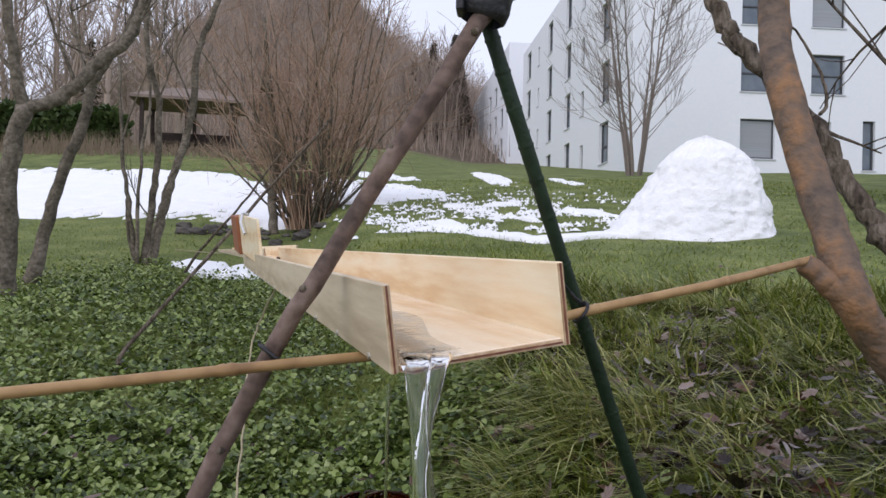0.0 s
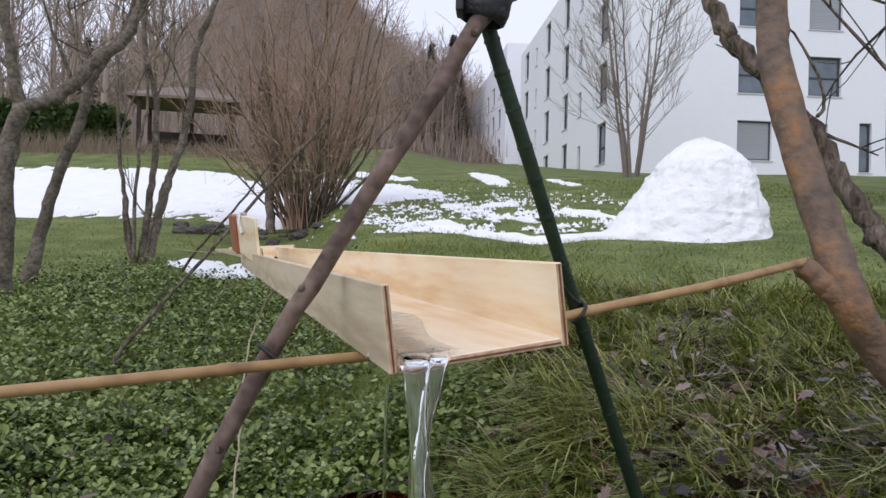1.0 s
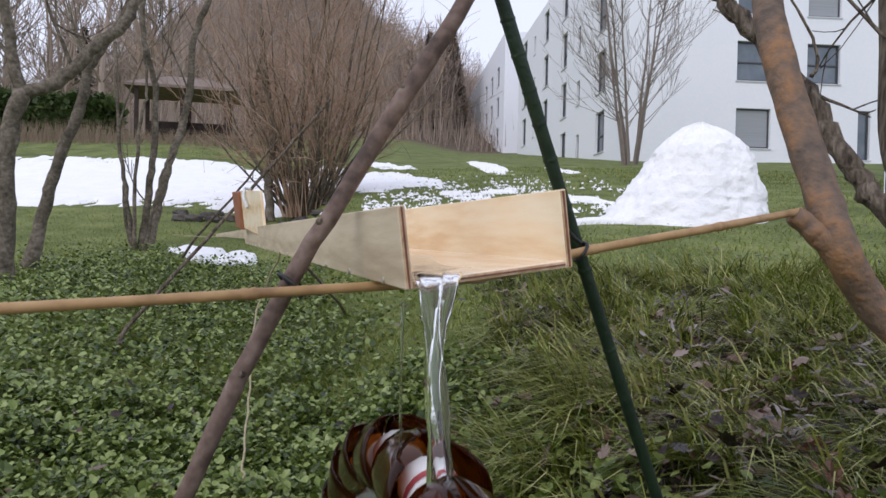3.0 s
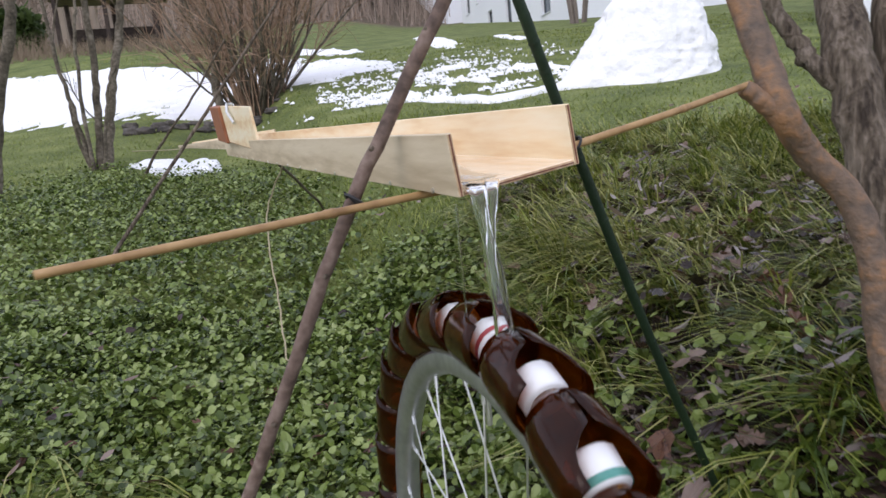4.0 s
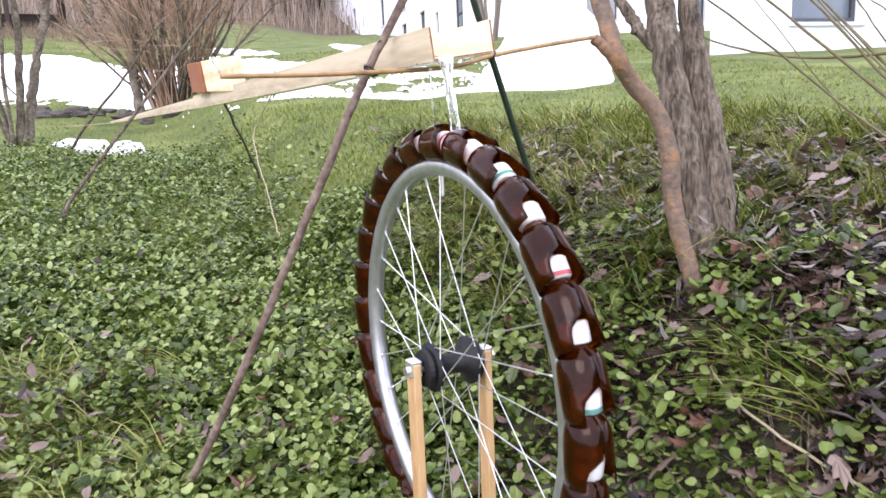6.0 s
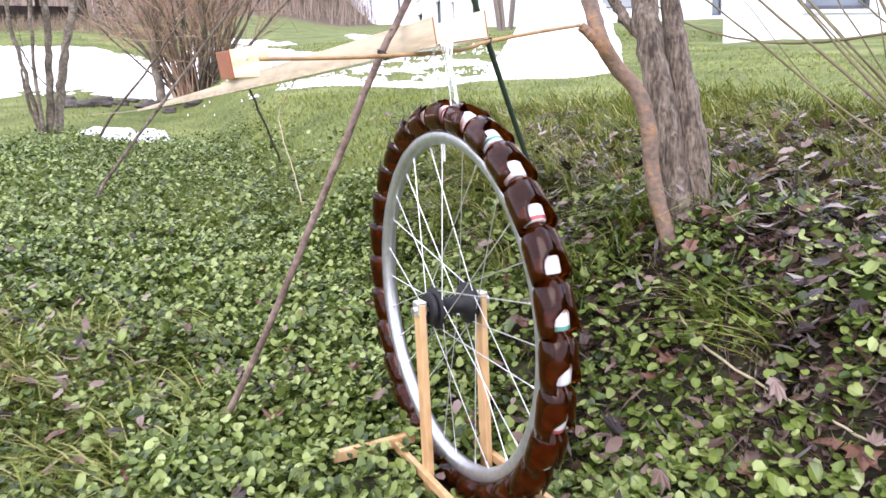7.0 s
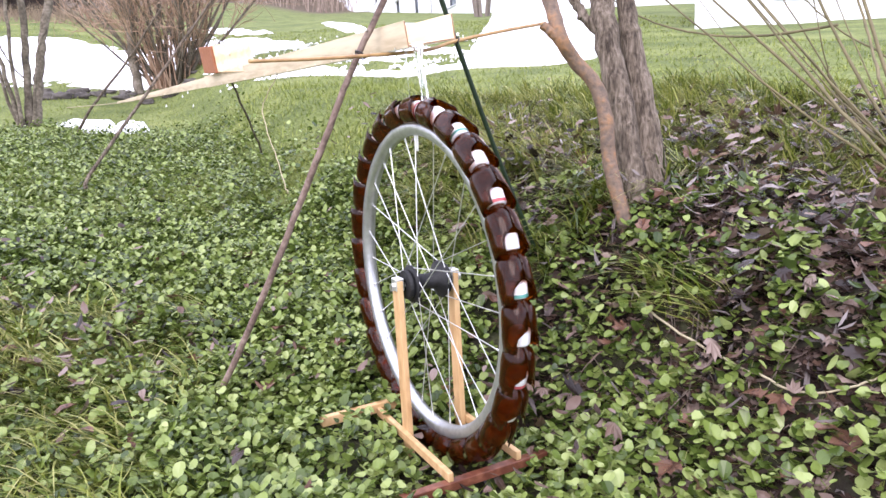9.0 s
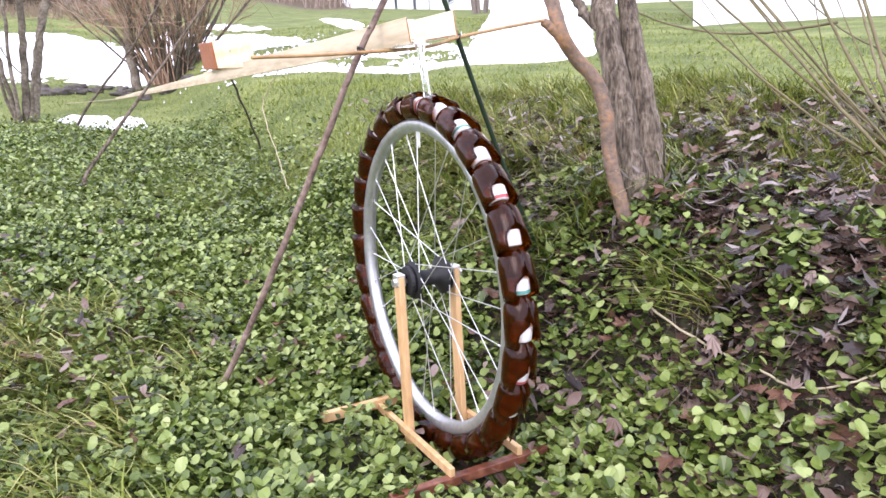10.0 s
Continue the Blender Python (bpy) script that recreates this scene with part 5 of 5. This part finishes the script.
def leaves(name, x, y, size, lift, mat, label, category, outline, tilt=0.5, curl=0.12, yaw=None, fold=0.25):
    """Many leaves, each a fan of faces round its middle with a fold and a curl."""
    n, k = len(x), len(outline)
    size = size * R.uniform(0.55, 1.35, n)
    yaw = R.uniform(0, 2 * np.pi, n) if yaw is None else yaw
    tx, ty = R.normal(0, tilt, n), R.normal(0, tilt, n)
    z = ground_height(x, y) + lift * R.uniform(0.1, 1.6, n) * (0.55 + 0.9 * blotch(x, y, 11.0, 17))
    out = np.array([(0.0, 0.0)] + outline)
    px, py = out[:, 0][None, :] * size[:, None], out[:, 1][None, :] * size[:, None]
    rr = np.hypot(px, py)
    c, s = np.cos(yaw)[:, None], np.sin(yaw)[:, None]
    X, Y = px * c - py * s, px * s + py * c
    bend = R.normal(0, curl, n)[:, None] * rr ** 2 / size[:, None] * 1.6 + fold * curl * np.abs(py)
    Z = X * tx[:, None] + Y * ty[:, None] + bend
    V = np.stack([x[:, None] + X, y[:, None] + Y, z[:, None] + Z], -1)
    i = np.arange(1, k + 1)
    tri = np.stack([np.zeros(k, int), i, np.roll(i, -1)], -1)
    F = (np.arange(n)[:, None, None] * (k + 1) + tri[None]).reshape(-1, 3)
    return mesh_of(name, V, F, mat, label, category)


def blades(name, x, y, length, width, lift, mat, label, category, lean=0.6, flop=0.5, comb=None):
    """Grass blades of three segments that bend over."""
    n = len(x)
    ln = length * R.uniform(0.4, 1.4, n)
    a = R.uniform(0, 2 * np.pi, n) if comb is None else comb
    le = lean * (0.35 + 0.75 * np.abs(R.normal(0, 1, n)))
    w = width * R.uniform(0.6, 1.3, n)
    dx, dy = np.cos(a), np.sin(a)
    z0 = ground_height(x, y) - 0.004
    P = []
    for f in (0.0, 0.35, 0.7, 1.0):
        h = ln * f
        out = h * le / np.sqrt(1 + le * le) * (0.5 + f * (0.5 + flop * 0.5))
        up = h / np.sqrt(1 + le * le) * (1 - flop * 0.45 * f * f * np.minimum(le, 1.5))
        ww = w * (1 - f ** 1.6) + 0.0001
        cx, cy, cz = x + dx * out, y + dy * out, z0 + up + lift * f
        P.append(np.stack([cx - dy * ww, cy + dx * ww, cz], -1))
        P.append(np.stack([cx + dy * ww, cy - dx * ww, cz], -1))
    V = np.stack(P, 1)
    q = np.array([(0, 1, 3, 2), (2, 3, 5, 4), (4, 5, 7, 6)])
    F = (np.arange(n)[:, None, None] * 8 + q[None]).reshape(-1, 4)
    return mesh_of(name, V, F, mat, label, category)


ROUND = [(-0.12, -0.52), (0.30, -0.74), (0.76, -0.55), (0.98, 0.0), (0.76, 0.55), (0.30, 0.74), (-0.12, 0.52), (-0.22, 0.0)]
LOBED = [(0.25, -0.60), (0.42, -0.40), (0.85, -0.52), (0.80, -0.20), (1.15, 0.0), (0.82, 0.22), (0.90, 0.48), (0.45, 0.42), (0.22, 0.64), (-0.12, 0.35), (-0.40, 0.05), (-0.15, -0.30)]
OVAL = [(-0.1, -0.28), (0.4, -0.36), (0.85, -0.2), (1.1, 0.0), (0.85, 0.2), (0.4, 0.36), (-0.1, 0.28), (-0.45, 0.0)]


def lateral(x, y):
    return x + 0.3 * y


def ivy_weight(x, y):
    u = lateral(x, y)
    edge = 0.35 - 0.2 * smoothstep(0.9, 2.2, y)
    w = 1 - smoothstep(edge, edge + 0.4, u + 0.3 * (blotch(x, y, 4.0, 2) - 0.5))
    w = np.maximum(w * (1 - 0.4 * smoothstep(0.22, 0.45, u)), 0.9 * smoothstep(0.45, 0.1, y) * smoothstep(0.2, 0.4, u) * (1 - smoothstep(0.75, 1.05, u)) * smoothstep(0.22, 0.48, blotch(x, y, 13, 7)))
    w = w * (1 - 0.7 * np.exp(-((x - 0.06) ** 2 + (y + 0.05) ** 2) / 0.03))
    w = w * (1 - 0.85 * np.exp(-((x + 0.13) ** 2 + (y - 0.075) ** 2) / 0.006)) * (1 - 0.6 * np.exp(-((x - 0.05) ** 2 + (y + 0.2) ** 2) / 0.012))
    grassy = (1 - smoothstep(-0.70, -0.30, x + 0.25 * y)) * (1 - smoothstep(0.5, 1.1, y))
    w = w * (1 - 0.72 * grassy)
    far = 1 - smoothstep(4.2, 6.3, y + 0.6 * x * (x < 0) * -0.2)
    left = 1 - 0.85 * smoothstep(-1.2, -2.2, u)
    hole = 0.62 + 0.38 * smoothstep(0.16, 0.42, blotch(x, y, 9.0, 3))
    hole = hole * (1 - 0.45 * smoothstep(0.12, 0.3, u) * (1 - smoothstep(0.2, 0.5, y)) * smoothstep(0.62, 0.38, blotch(x, y, 15.0, 13)))
    return w * far * left * hole * smoothstep(-0.85, -0.6, y) * smoothstep(-2.6, -2.0, x - 0.35 * np.clip(y - 1, 0, 9) * -1)


cx, cy = scatter(33000, -1.4, 1.4, -0.85, 1.9, ivy_weight)
spin = np.repeat(R.uniform(0, 6.28, len(cx)), 5) + np.tile(np.arange(5) * 1.257, len(cx)) + R.normal(0, 0.35, 5 * len(cx))
reach = R.uniform(0.002, 0.016, 5 * len(cx))
x, y = np.repeat(cx, 5) + reach * np.cos(spin), np.repeat(cy, 5) + reach * np.sin(spin)
leaves("ground_ivy", x, y, 0.0128, 0.042, M_IVY, "dense low ivy with small rounded green leaves", "ivy", ROUND, 0.42, 0.3, spin, 0.9)
x, y = scatter(22000, -2.6, -1.4, 0.2, 1.9, ivy_weight)
leaves("ground_ivy", x, y, 0.0135, 0.036, M_IVY, "dense low ivy with small rounded green leaves", "ivy", ROUND, 0.42, 0.25, None, 0.8)
x, y = scatter(100000, -4.5, 1.2, 1.9, 6.5, ivy_weight)
leaves("ground_ivy", x, y, 0.0145, 0.042, M_IVY, "dense low ivy with small rounded green leaves", "ivy", ROUND, 0.42, 0.25, None, 0.8)


def foot_weight(x, y):
    """The leafy foot of the bank beside the wheel."""
    u = lateral(x, y)
    return smoothstep(0.16, 0.34, u) * (1 - smoothstep(0.7, 1.0, u)) * smoothstep(-0.85, -0.65, y) * (1 - smoothstep(0.1, 0.4, y))


def bank_weight(x, y):
    u = lateral(x, y)
    return smoothstep(0.22, 0.6, u) * (0.35 + 0.65 * blotch(x, y, 5.0, 5)) * (1 - smoothstep(1.5, 2.3, x)) * smoothstep(-0.6, -0.3, y)


def tuft_weight(x, y):
    g = (1 - smoothstep(-0.70, -0.25, x + 0.25 * y)) * (1 - smoothstep(0.5, 1.1, y))
    return g * (0.4 + 0.6 * blotch(x, y, 4, 9))


x, y = scatter(22000, 0.0, 2.4, -0.6, 2.4, bank_weight)
blades("bank_grass", x, y, 0.045, 0.0020, 0.0, M_GRASS, "long wet tufted grass on the bank", "grass", 1.3, 0.9)
x, y = scatter(14000, -1.7, -0.3, -1.1, 0.7, tuft_weight)
blades("ditch_grass", x, y, 0.075, 0.0018, 0.0, M_GRASS, "long soft grass beside the ivy", "grass", 1.2, 0.9)
x, y = scatter(5000, -1.2, 0.6, -0.8, 1.6, lambda a, b: 0.5 * blotch(a, b, 7, 4))
blades("ditch_grass", x, y, 0.06, 0.0010, 0.01, M_GRASS, "sparse grass blades among the ivy", "grass", 0.8, 0.8)


def tufts(count, x0, x1, y0, y1, weight, per, length, mat, label):
    """Clumps of long blades that droop over."""
    cx, cy = scatter(count, x0, x1, y0, y1, weight)
    n = len(cx)
    x = np.repeat(cx, per) + R.normal(0, 0.016, n * per)
    y = np.repeat(cy, per) + R.normal(0, 0.016, n * per)
    comb = np.repeat(R.normal(3.5, 0.9, n), per) + R.normal(0, 0.55, n * per)
    return blades("grass_tuft", x, y, length, 0.0027, 0.012, mat, label, "grass", 1.25, 1.25, comb)


tufts(1250, 0.1, 2.3, -0.2, 2.8, lambda a, b: bank_weight(a, b) * (0.10 + smoothstep(0.05, 0.5, b)) * (1 - 0.25 * smoothstep(0.7, 0.9, a) * (1 - smoothstep(1.0, 1.6, b))), 36, 0.15, M_GRASS, "long drooping grass tufts on the bank")
tufts(1000, -1.6, -0.2, -0.9, 0.9, tuft_weight, 36, 0.135, M_GRASS, "long drooping grass tufts beside the ditch")
x, y = scatter(26000, -1.7, 1.3, -0.8, 4.2, lambda a, b: 0.35 + 0.6 * blotch(a, b, 6, 11))
blades("ditch_grass", x, y, 0.045, 0.0014, 0.0, M_LAWN, "short grass showing between the ivy", "grass", 0.9, 0.8)


x, y = scatter(26000, -3.6, 0.4, 1.0, 5.2, lambda a, b: 0.3 + 0.6 * smoothstep(0.35, 0.7, blotch(a, b, 3.5, 21)))
blades("ditch_grass", x, y, 0.075, 0.0022, 0.0, M_LAWN, "pale grass growing through the far ivy", "grass", 1.1, 0.9)


def lawn_weight(x, y):
    u = lateral(x, y)
    snow = ((x - 1.66) / 0.85) ** 2 + ((y - 5.62) / 0.7) ** 2 < 1
    near = smoothstep(-0.25, 0.15, u) * smoothstep(0.7, 1.3, y)
    far = np.maximum(smoothstep(4.4, 5.8, y), smoothstep(-1.4, -2.2, u))
    return np.where(snow, 0, np.maximum(near, far)) * np.clip(1.35 - y / 11, 0.25, 1)


x, y = scatter(62000, -6.5, 4.5, 2.4, 9.5, lawn_weight)
blades("lawn_grass", x, y, 0.042, 0.003, 0.0, M_LAWN, "short damp lawn grass", "grass", 1.0, 1.0)
x, y = scatter(26000, -1.2, 2.6, 0.7, 2.4, lawn_weight)
blades("lawn_grass", x, y, 0.042, 0.0028, 0.0, M_LAWN, "short damp lawn grass", "grass", 1.0, 1.0)
x, y = scatter(22000, -9, 7, 9.5, 18, lambda a, b: np.full_like(a, 0.9))
blades("lawn_grass", x, y, 0.055, 0.007, 0.0, M_LAWN, "short damp lawn grass", "grass", 0.9, 0.8)


def litter_weight(x, y):
    u = lateral(x, y)
    return smoothstep(0.25, 0.6, u) * (0.18 + 0.62 * smoothstep(0.42, 0.66, blotch(x, y, 7.5, 6))) * (1 - 0.8 * smoothstep(1.3, 2.4, y)) * (1 + 0.6 * smoothstep(0.3, 0.0, y)) * (1 - 0.15 * smoothstep(0.3, 0.7, y)) * (1 - smoothstep(1.5, 2.2, x)) * smoothstep(-0.8, -0.5, y) + 0.01


x, y = scatter(25000, 0.1, 2.1, -0.8, 2.5, litter_weight)
leaves("leaf_litter", x, y, 0.020, 0.026, M_DEADS, "wet brown and grey fallen leaves on the bank", "leaf litter", LOBED, 0.26, 0.25)
x, y = scatter(6500, -1.5, 0.4, -0.9, 2.5, lambda a, b: 0.05 + 0.55 * smoothstep(0.5, 0.75, blotch(a, b, 3, 8)) * np.clip(1.4 - b, 0.15, 1))
leaves("leaf_litter", x, y, 0.022, 0.060, M_DEADS, "scattered brown fallen leaves over the ivy", "leaf litter", OVAL, 0.35, 0.3)


x, y = scatter(11000, 0.1, 1.2, -0.85, 0.45, foot_weight)
leaves("leaf_litter", x, y, 0.016, 0.010, M_DEADS, "dark wet fallen leaves between the ivy at the bank's foot", "leaf litter", LOBED, 0.3, 0.3)
x, y = scatter(620, 0.1, 1.0, -0.85, 0.45, lambda a, b: foot_weight(a, b) * smoothstep(0.5, 0.65, blotch(a, b, 12, 41)))
leaves("leaf_litter", x, y, 0.026, 0.05, M_DEADS, "curled wet fallen leaves lying on the ivy", "leaf litter", LOBED, 0.35, 0.35)


x, y = scatter(9000, 0.15, 2.1, -0.3, 2.4, lambda a, b: litter_weight(a, b) * np.maximum(smoothstep(0.42, 0.58, blotch(a, b, 5, 33)), 0.85 * smoothstep(0.68, 0.85, a)) * (1 - smoothstep(1.0, 1.4, b)))
leaves("leaf_litter", x, y, 0.022, 0.072, M_DEADS, "dark wet fallen leaves caught on the long grass", "leaf litter", LOBED, 0.3, 0.3)
x, y = scatter(1500, 0.2, 3.4, 1.8, 5.2, lambda a, b: 0.08 + 0.9 * smoothstep(0.5, 0.75, blotch(a, b, 3.5, 31)) * smoothstep(5.2, 2.6, b))
leaves("leaf_litter", x, y, 0.019, 0.014, M_DEADS, "brown fallen leaves strewn over the lawn", "leaf litter", LOBED, 0.12, 0.12)

NARROW = [(-0.5, 0.0), (0.0, -0.14), (0.6, -0.12), (1.1, 0.0), (0.6, 0.12), (0.0, 0.14)]
x, y = scatter(6000, 0.1, 2.0, -0.8, 1.9, litter_weight)
leaves("leaf_litter", x, y, 0.026, 0.05, M_GREYLEAF, "slender pale grey fallen leaves among the brown", "leaf litter", NARROW, 0.35, 0.3)


def twig_litter():
    """Short dry twigs strewn over the bank."""
    sh = Shape()
    rs = random.Random(55)
    for k in range(240):
        x, y = rs.uniform(0.2, 1.7), rs.uniform(-0.7, 1.5)
        if lateral(x, y) < 0.3:
            continue
        a, ln = rs.uniform(0, 6.28), rs.uniform(0.04, 0.14)
        z = gz(x, y) + rs.uniform(0.015, 0.05)
        p, q = Vector((x, y, z)), Vector((x + ln * math.cos(a), y + ln * math.sin(a), 0))
        q.z = gz(q.x, q.y) + rs.uniform(0.02, 0.05)
        mid = p.lerp(q, 0.5) + Vector((rs.gauss(0, 0.006), rs.gauss(0, 0.006), rs.uniform(0, 0.01)))
        sh.tube([p, mid, q], [0.0014, 0.0011, 0.0006], 5)
    single("twig_litter", sh, M_BARKG, "short dry twigs strewn over the leafy bank", "twigs", kind="stuff")


twig_litter()


def fallen_leaf_meshes():
    out = []
    for k in range(6):
        sh = Shape()
        line = LOBED if k % 3 else OVAL
        rs = random.Random(k)
        sh.v.append((0, 0, 0))
        for px, py in line:
            sh.v.append((px, py * 1.05, 0.5 * (abs(py) - 0.15) * rs.uniform(0.1, 1.6) + 0.3 * px * px * rs.uniform(-0.6, 1)))
        n = len(line)
        sh.f = [(0, i + 1, (i + 1) % n + 1) for i in range(n)]
        sh.tube([(-0.4, 0.03, 0), (-0.7, 0.06, 0.03), (-0.95, 0.02, 0.06)], [0.02, 0.016, 0.012], 4)
        me = sh.mesh("fallen_leaf")
        me.materials.append(M_LEAF1)
        out.append(me)
    return out


M_LEAF1 = leafy("single_fallen_leaf", [(0.038, 0.022, 0.018), (0.10, 0.050, 0.036), (0.18, 0.088, 0.055), (0.15, 0.085, 0.06)], rough=0.36, scale=2.0, island=0.0, through_light=0.1)
LEAF_ME = fallen_leaf_meshes()
rs = random.Random(99)
made = 0
while made < 290:
    x, y = rs.uniform(-1.2, 1.5), rs.uniform(-1.0, 1.3)
    u = lateral(x, y)
    if (u < 0.3 and rs.random() > 0.5) or (-0.2 < x < 0.4 and -0.25 < y < 0.25):
        continue
    s = rs.uniform(0.020, 0.042)
    ob = tagged(new("fallen_leaf", LEAF_ME[made % 6]), "curled brown fallen leaf lying on the ground cover", "leaf", "fallen leaves")
    ob.matrix_world = Matrix.Translation((x, y, gz(x, y) + (0.058 if u < 0.35 else 0.05))) @ Euler((rs.gauss(0, 0.3), rs.gauss(0, 0.3), rs.uniform(0, 6.28))).to_matrix().to_4x4() @ Matrix.Scale(s, 4)
    made += 1
